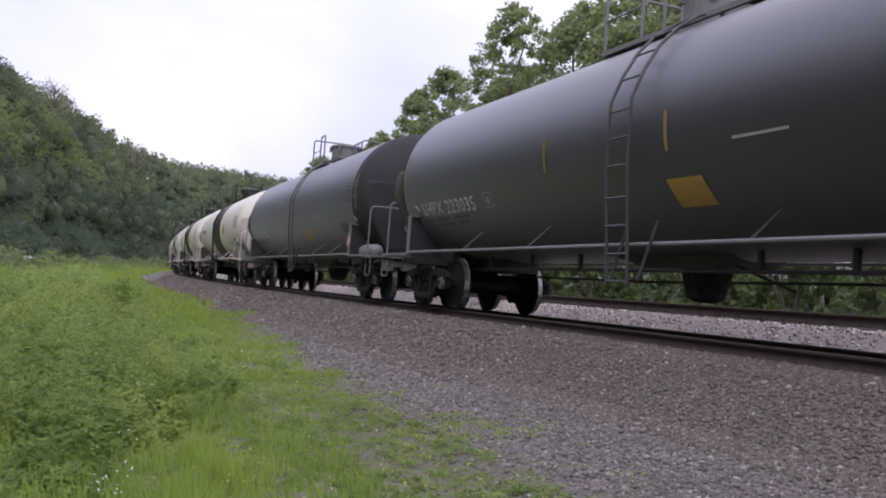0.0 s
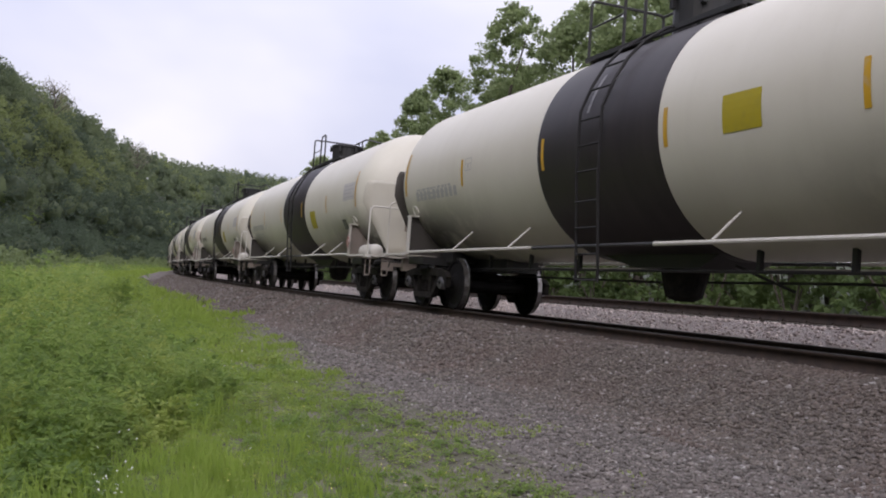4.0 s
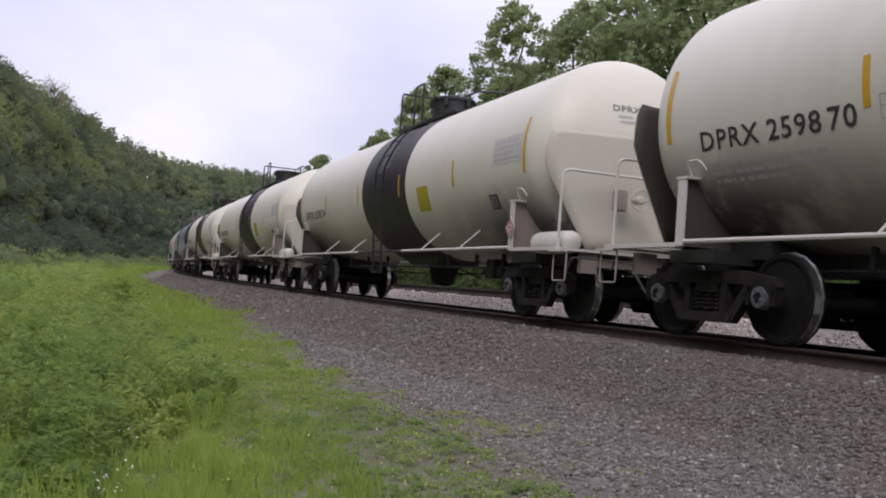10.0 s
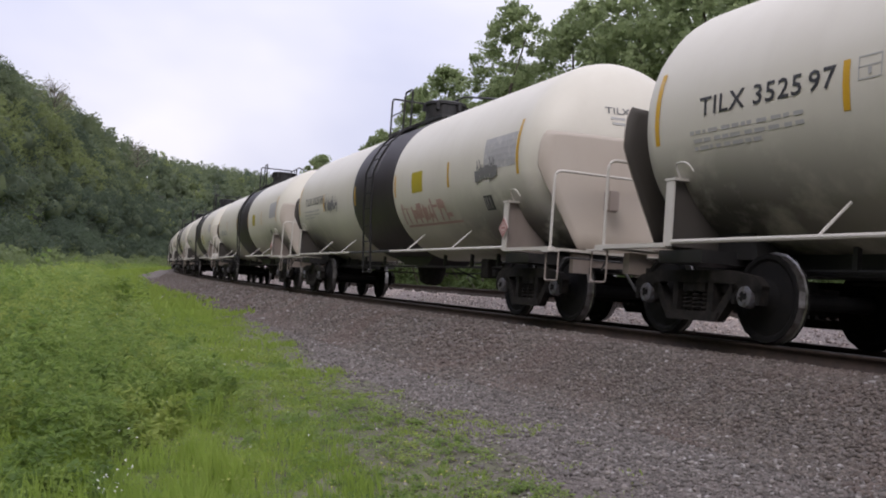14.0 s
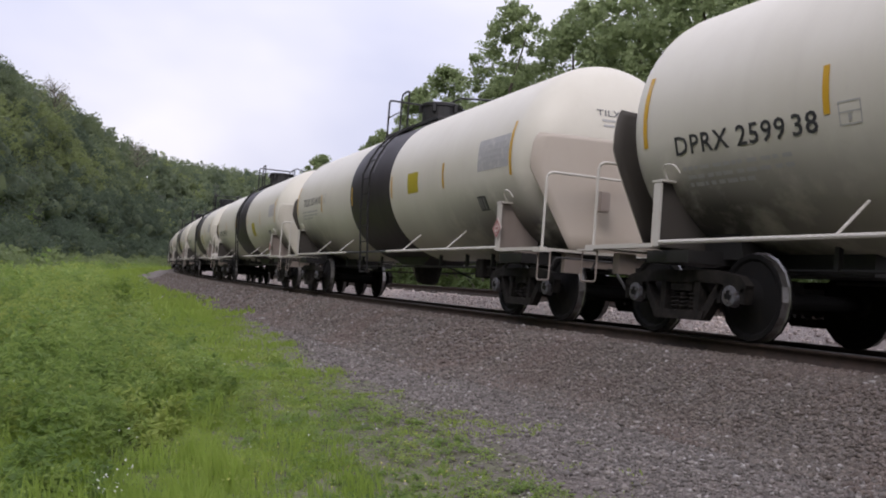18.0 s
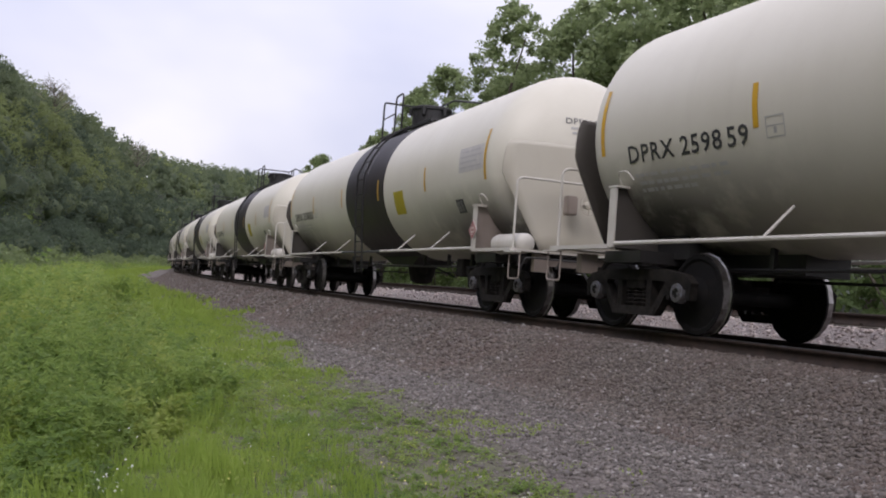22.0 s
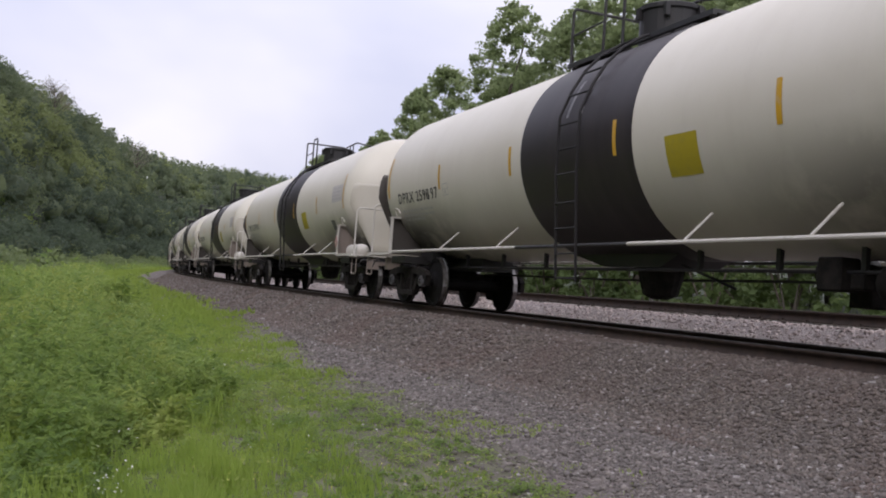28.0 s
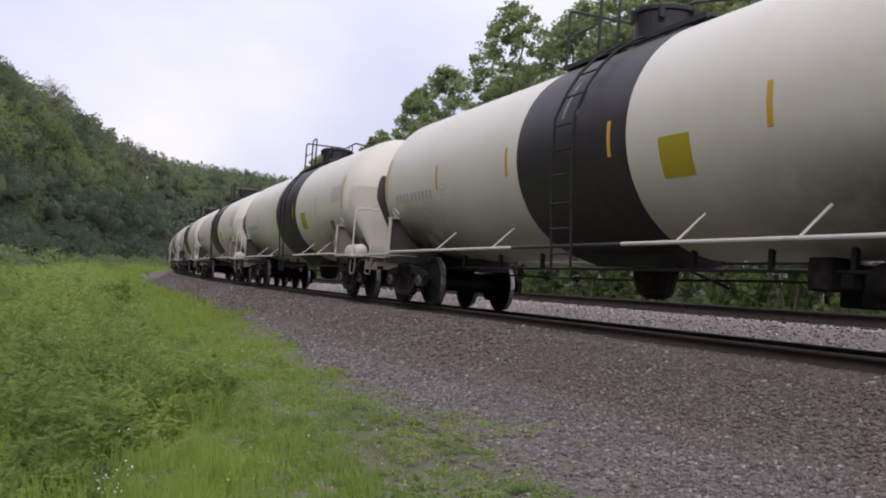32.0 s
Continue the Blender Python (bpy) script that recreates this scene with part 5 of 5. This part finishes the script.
    for side in (-1, 1):
        y = side * 1.50
        part("side_rail", tubes(0.026, [(-6.9, y, 1.045), (off - 1.52, y, 1.045)]), fit, car)
        part("side_rail", tubes(0.026, [(off - 1.515, y, 1.045), (off + 1.515, y, 1.045)]), fit if black else dark, car)
        part("side_rail", tubes(0.026, [(off + 1.52, y, 1.045), (6.9, y, 1.045)]), fit, car)
        for x in ((-4.25, -1.85, 3.0, 4.9) if off > 0 else (-4.7, -2.5, 2.4, 4.75)):
            part("rail_strut", tubes(0.017, [(x, y, 1.05), (x, side * 1.13, 1.40)], seg=6), dark if black else fit, car)
    # ladder and walkway
    lx = off + (0.4 if black else 0.16)
    bottom = 0.57
    lw = 0.23 if black else 0.27
    lm = M["ladder_grey"] if black else M["ladder_black"]
    lad = part("ladder", tubes(0.022, *ladder_lines(lx, bottom, lw), seg=6), lm, car, "worn steel ladder up the tank's side")
    for y, z in rung_places(bottom):
        part("rung", tubes(0.014, [(lx - lw, y, z), (lx + lw, y, z)], seg=6), lm, lad)
    if black:
        for dx in (-0.15, 0.45):
            part("ladder_brace", tubes(0.02, [(lx + dx, -1.56, bottom + 0.05), (lx + dx + 0.28, -1.52, 1.3)], seg=6), lm, car)
    walk_m = M["fitting_grey"] if black else dark
    wz = 3.97
    bm = boxes(((off - 1.8, -0.62, wz), (off - 0.35, 0.62, wz + 0.05)), ((off + 1.3, -0.62, wz), (off + 1.8, 0.62, wz + 0.05)), ((off - 1.8, -0.68, wz - 0.025), (off + 1.8, -0.62, wz + 0.045)),
               ((off - 1.8, 0.62, wz - 0.025), (off + 1.8, 0.68, wz + 0.045)))
    for x in (-1.7, -0.9, 0.9, 1.7):
        for y in (-0.6, 0.6):
            box(bm, (off + x - 0.03, y - 0.03, wz - 0.28), (off + x + 0.03, y + 0.03, wz))
    part("walkway", bm, walk_m, car, "dark steel walkway on the tank's top")
    rail = part("walkway_railing", tubes(0.024, bend([(off - 1.75, -0.65, wz), (off - 1.75, -0.65, 4.90), (off - 1.75, 0.65, 4.90), (off - 1.75, 0.65, wz)], 0.08),
                                         bend([(off - 0.80, -0.65, wz), (off - 0.80, -0.65, 4.88), (off - 0.28, -0.65, 4.90), (off - 0.28, -0.65, wz)], 0.12),
                                         bend([(off - 1.75, 0.65, 4.88), (off - 0.28, 0.65, 4.90), (off + 1.72, 0.65, 4.52), (off + 1.72, 0.65, wz)], 0.10),
                                         [(off - 1.75, 0.65, 4.46), (off - 0.28, 0.65, 4.46)]), walk_m, car)
    for x, y in ((-1.1, 0.65), (-0.7, 0.65)):
        part("railing_post", tubes(0.02, [(off + x, y, wz), (off + x, y, 4.88)], seg=6), walk_m, rail)
    part("mid_rail", tubes(0.016, [(off - 1.75, -0.65, 4.46), (off - 0.80, -0.65, 4.48)], seg=6), walk_m, rail)
    bx, bz = (off - 0.05, 4.60) if reservoir else (off + 0.22, 4.58)
    bonnet = part("valve_bonnet", lathe(bmesh.new(), [(3.85, 0.45), (bz - 0.12, 0.45), (bz - 0.10, 0.48), (bz - 0.04, 0.48), (bz - 0.02, 0.44), (bz, 0.2)], 24, "Z", (bx, 0, 0)), walk_m, car, "black protective housing over the valves", False)
    for k in range(6):
        a = k * math.pi / 3 + 0.3
        x, y = bx + 0.49 * math.cos(a), 0.49 * math.sin(a)
        part("lug", boxes(((x - 0.035, y - 0.035, bz - 0.24), (x + 0.035, y + 0.035, bz - 0.07))), walk_m, bonnet)
    # below the tank
    part("bottom_outlet", lathe(bmesh.new(), [(0.42, 0.12), (0.48, 0.25), (0.72, 0.31), (1.02, 0.36)], 16, "Z", (off + 0.1, 0, 0)), M["truck"], car)
    part("outlet_skid", slab(bmesh.new(), [(-1.35, 1.02), (-0.5, 0.84), (0.9, 0.84), (1.3, 1.02)], -0.45, 0.45), dark, car).location = (off * 0.5, 0, 0)
    part("brake_pipe", tubes(0.022, [(-8.3, -0.35, 0.80), (-5, -0.5, 0.80), (5, -0.5, 0.80), (8.3, -0.35, 0.80)], seg=6), dark, car)
    part("brake_rigging", tubes(0.02, [(-6, 0.3, 0.72), (-1.5, 0.55, 0.70), (2.5, 0.45, 0.74), (6, 0.3, 0.70)], [(1.2, -0.2, 0.9), (1.6, 0.4, 0.62)], seg=6), dark, car)
    part("far_conduit", tubes(0.02, [(-6.8, 1.3, 0.95), (6.8, 1.3, 0.95)], seg=6), fit, car)
    for x in (-5.2, -3.6, -2.0, 2.0, 3.4, 4.6):
        part("pipe_hanger", boxes(((x - 0.03, -0.53, 0.80), (x + 0.03, -0.47, 1.12))), dark, car)
    part("brake_cylinder", lathe(bmesh.new(), [(-0.45, 0.06), (-0.42, 0.17), (0.3, 0.17), (0.34, 0.10), (0.6, 0.03)], 14, "X", (3.2, 0.75, 0.86)), dark, car)
    bm = boxes(((4.05, -0.60, 0.60), (4.38, -0.32, 0.95)), ((4.45, -0.55, 0.62), (4.62, -0.38, 0.78)), ((4.1, -0.2, 0.45), (4.4, 0.25, 0.9)))
    bmesh.ops.bevel(bm, geom=bm.edges[:], offset=0.02, segments=1, affect="EDGES")
    part("brake_valve", bm, M["truck"], car)
    part("auxiliary_reservoir", lathe(bmesh.new(), [(-0.55, 0.05), (-0.5, 0.17), (-0.42, 0.21), (0.42, 0.21), (0.5, 0.17), (0.55, 0.05)], 14, "X", (5.25, -0.35, 0.70)), M["truck"], car, "", True)
    if reservoir and wheel_end:
        prof = [(-0.60, 0.04), (-0.575, 0.11), (-0.52, 0.152), (-0.47, 0.16), (0.40, 0.16), (0.45, 0.152), (0.505, 0.11), (0.53, 0.04)]
        part("air_reservoir", lathe(bmesh.new(), prof, 18, "X", (7.90, -1.24, 1.12)), M["fitting_white"] if not black else M["fitting_grey"], car, "", True)
    # hand brake on the leading end
    bm = boxes(((8.26, -0.60, 1.62), (8.42, -0.42, 1.92)))
    bmesh.ops.bevel(bm, geom=bm.edges[:], offset=0.02, segments=2, affect="EDGES")
    part("brake_housing", bm, M["bolster"] if not black else fit, car, "grimy hand brake housing")
    if reservoir:
        rim = [(8.50, -0.27 + 0.15 * math.cos(t), 1.79 + 0.15 * math.sin(t)) for t in [2 * math.pi * k / 16 for k in range(17)]]
        bm = tubes(0.011, rim, [(8.50, -0.42, 1.79), (8.50, -0.12, 1.79)], [(8.50, -0.27, 1.64), (8.50, -0.27, 1.94)], seg=5)
        lathe(bm, [(8.36, 0.05), (8.50, 0.07), (8.52, 0.04)], 12, "X", (0, -0.27, 1.79))
        part("brake_wheel", bm, M["shield_white"] if not black else fit, car)
    turn = pose(0, 0, 0, 0, 0, 0)
    add_placard(car, (6.97, -1.545, 1.34), turn)
    add_placard(car, (8.42, 0.24, 1.45), pose(0, 0, 0, 0, 0, 90))
    if black:
        for x in (-7.25, -1.45, 1.48, 7.25):
            part("reflector_strip", patch(x - 0.032, x + 0.032, 2.12, 2.58 if abs(x) < 7 else 2.95, 8, 0.006), M["amber_dim"], car)
        part("stencil_panel", tank_patch(bmesh.new(), 1.42, 2.08, 1.50, 1.81, 6, 0.005, -0.08), M["amber_dull"], car, "dull amber stencil panel")
        part("stripe", tank_patch(bmesh.new(), 2.62, 3.45, 2.115, 2.145, 1), M["letter_mid"], car)
        bm = bmesh.new()
        for x in (5.55, 5.9):
            tank_patch(bm, x, x + 0.30, 1.62, 1.86, 4)
        part("test_stencil", bm, M["letter_faint"], car)
        bm = bmesh.new()
        for x0, x1, z in ((6.3, 7.1, 2.75), (6.3, 7.15, 2.66), (6.3, 7.0, 2.57), (6.3, 7.15, 2.42), (6.3, 6.9, 2.33)):
            tank_patch(bm, x0, x1, z, z + 0.045, 1)
        part("data_stencil", bm, M["letter_faint"], car)
        bm = bmesh.new()
        for x0, x1, z in ((-6.6, -6.2, 1.63), (-6.0, -5.4, 1.64), (-5.2, -4.5, 1.65), (-6.5, -6.2, 1.54), (-5.9, -5.3, 1.55), (-5.1, -4.6, 1.56)):
            tank_patch(bm, x0, x1, z, z + 0.05, 1)
        tagged(part("weight_stencil", bm, M["letter_faint"], car), kind="stuff")
        bm = bmesh.new()
        for x0, x1, z0, z1 in ((-3.72, -3.40, 1.98, 1.995), (-3.72, -3.40, 1.76, 1.775), (-3.72, -3.705, 1.76, 1.995), (-3.415, -3.40, 1.76, 1.995), (-3.62, -3.5, 1.82, 1.92)):
            tank_patch(bm, x0, x1, z0, z1, 1)
        part("inspection_box", bm, M["letter_mid"], car)
    else:
        for x in (-7.25, -4.43, -1.49, 1.49, 4.43, 7.25):
            part("reflector_strip", patch(x - 0.04, x + 0.04, 2.16, 2.61 if abs(x) < 7 else 3.0, 8, 0.006), M["yellow"], car)
        up = 0.36 if not reservoir else 0.0
        part("stencil_panel", patch(2.50, 3.10, 2.18, 2.58) if up else patch(2.55, 3.14, 1.81, 2.27), M["yellow_panel"], car, "yellow stencil panel")
        part("data_panel", patch(6.0, 7.18, 2.31, 2.82) if up else patch(6.14, 7.16, 2.35, 2.77), M["panel_grey"] if up else M["panel_pale"], car, "faded grey data panel")
        bm = bmesh.new()
        for z, x1 in ((2.68, 7.05), (2.59, 7.1), (2.50, 6.9), (2.41, 7.1)):
            tank_patch(bm, 6.2, x1, z, z + 0.03, 1, 0.007)
        part("data_stencil", bm, M["panel_faded"] if up else M["panel_soft"], car)
        pb = part("test_stencil", patch(5.82, 6.16, 1.69, 1.92, 4), M["letter_dark"], car, "black test stencil box")
        bm = bmesh.new()
        for x in (5.85, 5.93, 6.03):
            tank_patch(bm, x, x + 0.05, 1.72, 1.89, 3, 0.007)
        part("stencil_bar", bm, M["scuff"], pb)
        bm = bmesh.new()
        g = random.Random(4)
        for z, x, end in ((1.85 + up, -6.65, -4.9), (1.76 + up, -6.6, -4.95), (1.68 + up, -6.6, -5.6)):
            while x < end:
                w = g.uniform(0.04, 0.16)
                tank_patch(bm, x, x + w, z, z + 0.04, 1)
                x += w + g.uniform(0.02, 0.08)
        tagged(part("weight_stencil", bm, M["letter_grey"], car), kind="stuff")
        bm = bmesh.new()
        for x0, x1, z0, z1 in ((-4.30, -4.04, 2.24, 2.252), (-4.30, -4.04, 2.15, 2.16), (-4.30, -4.04, 2.04, 2.052), (-4.30, -4.288, 2.04, 2.252), (-4.052, -4.04, 2.04, 2.252), (-4.19, -4.15, 2.08, 2.14)):
            tank_patch(bm, x0, x1, z0 + up, z1 + up, 1)
        part("inspection_box", bm, M["letter_grey"], car)
        # sky glints on the upper ladder, painted as two pale strips on the band
        for dx in (-0.17, 0.19):
            bm = bmesh.new()
            tank_patch(bm, off + dx - 0.035, off + dx + 0.035, 2.82, 3.35, 6, 0.010, 0.05)
            part("scuff_mark", bm, M["scuff"], car)
    for x in (HALF, -HALF):
        add_truck(car, x)
    return car


def dress(car, k):
    """What sets one car apart: its painted marks."""
    text = MARKS.get(k)
    black = k in BLACK
    if text:
        for digits, name in ((False, "reporting_mark"), (True, "car_number")):
            if black:
                part(name, letters_on_tank(text, -6.57, -4.1, 1.74, 1.98, digits), M["letter_worn"], car, "worn white stencilled reporting mark")
            else:
                x0, x1, z0, z1 = (-6.48, -4.55, 2.39, 2.595) if kind_of(k) == "plain" else (-6.7, -4.55, 2.015, 2.225)
                part(name, letters_on_tank(text, x0, x1, z0, z1, digits), M["letter_dark"], car, "dark stencilled reporting mark")
        for digits, name in ((False, "head_mark"), (True, "head_number")):
            part(name, letters_on_head(text, -0.50, 0.52, 3.115, 3.215, digits), M["letter_worn"] if black else M["letter_soft"], car)
        bm = bmesh.new()
        for y0, y1, z in ((-0.42, -0.2, 3.03), (-0.14, 0.12, 3.03), (0.18, 0.4, 3.03), (-0.40, -0.15, 2.95), (-0.08, 0.25, 2.95)):
            q = [bm.verts.new((head_x(y, zz) + 0.008, y, zz)) for y, zz in ((y0, z), (y1, z), (y1, z + 0.035), (y0, z + 0.035))]
            bm.faces.new(q)
        part("head_stencil", bm, M["letter_worn"] if black else M["letter_grey"], car)
    else:
        for x0, n, name in ((-6.7, 4, "reporting_mark"), (-5.85, 6, "car_number")):
            bm = bmesh.new()
            for i in range(n):
                tank_patch(bm, x0 + i * 0.2, x0 + i * 0.2 + 0.13, 2.03, 2.20, 3)
            tagged(part(name, bm, M["letter_grey"], car), kind="stuff")
    if k == 9:
        # on this car the yellow panel sits further forward
        for ob in car.children:
            if ob.name.startswith("stencil_panel"):
                ob.location.x = 0.5
            if ob.name.startswith("test_stencil"):
                ob.location.x = -0.2
    if k == 18:
        g = random.Random(5)
        bm = bmesh.new()
        x = 1.7
        for i in range(9):
            w = g.uniform(0.10, 0.2)
            tank_patch(bm, x, x + 0.07, 1.62, 1.62 + g.uniform(0.3, 0.42), 4, 0.012, g.uniform(-0.1, 0.1))
            tank_patch(bm, x, x + w + 0.1, 1.62 + g.uniform(0.0, 0.3), 1.70 + g.uniform(0.0, 0.3), 3, 0.014)
            x += w + 0.12
        tank_patch(bm, 1.75, x + 0.3, 1.56, 1.60, 1, 0.012)
        part("spray_lettering", bm, M["spray_red"], car, "red illegible spray-painted lettering")
        for x0, n in ((5.7, 8), (-4.3, 12)):
            bm = bmesh.new()
            x = x0
            for i in range(n):
                tank_patch(bm, x, x + 0.03, 2.1 + g.uniform(0, 0.1), 2.42 + g.uniform(-0.05, 0.12), 4, 0.012, g.uniform(-0.2, 0.2))
                tank_patch(bm, x - 0.05, x + 0.14, 2.15 + 0.22 * g.random(), 2.18 + 0.22 * g.random(), 2, 0.014)
                x += 0.1
            tagged(part("spray_scrawl", bm, M["spray_black"], car, "black illegible spray-painted scrawl"), kind="stuff")


PROTO = {"black": build_tank_car("black", 0.30), "plain": build_tank_car("white", -0.15, False), "full": build_tank_car("white", 0.38), "turned": build_tank_car("white", -0.30, True, False)}


def kind_of(k):
    if k in BLACK:
        return "black"
    if MARKS.get(k, "").startswith("TILX") or k in (5, 19):
        return "plain"
    return "turned" if k in (24, 38, 39) else "full"


BANK = banked(0.0, 0.0, 0.7525)


def car_pose(k, t):
    s = CAR * (k + PHASE) - SPEED * t + drift(t)
    a, b = spot(s + HALF, BANK[0]), spot(s - HALF, BANK[0])
    c, d = (a + b) / 2, b - a
    return pose(c.x, c.y, BANK[1], -CANT, 0, math.degrees(math.atan2(d.y, d.x)))


def drift(t):
    """The train's small lead or lag against an even pace, in metres."""
    return float(np.interp(t, DRIFT[0], DRIFT[1]))


DRIFT = ([0, 1, 2, 3, 6, 7, 8, 9, 10, 11, 12, 13, 14, 17, 18, 19, 20, 21, 22, 23, 24, 25, 28, 29, 30, 31, 32],
         [0.12, 0.16, 0.0, -0.01, -0.12, -0.07, -0.08, -0.10, -0.10, -0.06, -0.05, 0.04, -0.06, -0.01, 0.0, 0.01, 0.04, 0.01, 0.76, 0.83, 0.0, 0.0, -0.05, -0.10, -0.17, -0.16, -0.10])

CARS = {}
spare = set(PROTO)
for k in range(FIRST, LAST + 1):
    kd = kind_of(k)
    if kd in spare:
        spare.discard(kd)
        CARS[k] = PROTO[kd]
        CARS[k].matrix_basis = car_pose(k, 0)
    else:
        CARS[k] = copy_thing(PROTO[kd], car_pose(k, 0))
for k, car in CARS.items():
    dress(car, k)
    if k > 44:
        # these stay so far up the line that their small fittings cannot be told apart
        for ob in car.children_recursive:
            if ob.name.split(".")[0] in ("rung", "lug", "pipe_hanger", "cut_lever", "brake_hose", "step_tread", "red_field", "stencil_bar", "mid_rail", "spring_nest"):
                bpy.data.objects.remove(ob)



# ---------------------------------------------------------------- a van leaving along the foot of the hill
def build_van():
    van = tagged(new("white_van"), "white panel van driving along the foot of the hill", "van")
    bm = boxes(((-2.4, -0.95, 0.45), (1.5, 0.95, 2.25)))
    bmesh.ops.bevel(bm, geom=bm.edges[:], offset=0.12, segments=2, affect="EDGES")
    part("body", bm, M["fitting_white"], van)
    bm = slab(bmesh.new(), [(1.5, 0.45), (2.6, 0.45), (2.6, 1.15), (2.3, 1.3), (1.75, 2.1), (1.5, 2.15)], -0.92, 0.92)
    part("cab", bm, M["fitting_white"], van)
    for side in (-1, 1):
        y0, y1 = sorted((side * 0.925, side * 0.94))
        part("side_window", slab(bmesh.new(), [(1.45, 1.35), (2.1, 1.35), (1.75, 1.95), (1.45, 1.98)], y0, y1), M["letter_dark"], van)
        for x in (-1.5, 1.75):
            w = part("wheel", lathe(bmesh.new(), [(-0.11, 0.2), (-0.11, 0.34), (0.11, 0.34), (0.11, 0.2)], 18, "Y", (0, 0, 0)), M["truck"], van)
            w.location = (x, side * 0.82, 0.34)
    return van


VAN = build_van()


def van_pose(t):
    d = min(t, 3.0) * 7.0
    x, y = spots(112.0, 18.2)
    return pose(float(x) - d, float(y) - 0.25 * d, float(ground_z(112.0, 18.2 + 0.9 * d)), 0, 0, 194)


def motions():
    """The train rolls past; its wheels turn while they are near. The van drives out of sight."""
    walk(VAN, [(0, van_pose(0)), (1, van_pose(1)), (2, van_pose(2)), (3, van_pose(3)), (32, van_pose(3))])
    for k, car in CARS.items():
        walk(car, [(t / 2, car_pose(k, t / 2)) for t in range(65)])
        mid = (CAR * (k + PHASE)) / SPEED
        lo, hi = max(0, round((mid - 3.4) * FPS)), min(32 * FPS, round((mid + 0.7) * FPS))
        if hi <= lo:
            continue
        for tk in car.children:
            if not tk.name.startswith("truck"):
                continue
            for w in tk.children:
                if not w.name.startswith("wheelset"):
                    continue
                x = w.location.x
                times = ([0] if lo > 0 else []) + list(range(lo, hi + 1)) + ([32 * FPS] if hi < 32 * FPS else [])
                walk(w, [(f / FPS, pose(x, 0, WHEEL, 0, math.degrees(SPEED * min(max(f, lo), hi) / FPS / WHEEL) % 360, 0)) for f in times])


motions()
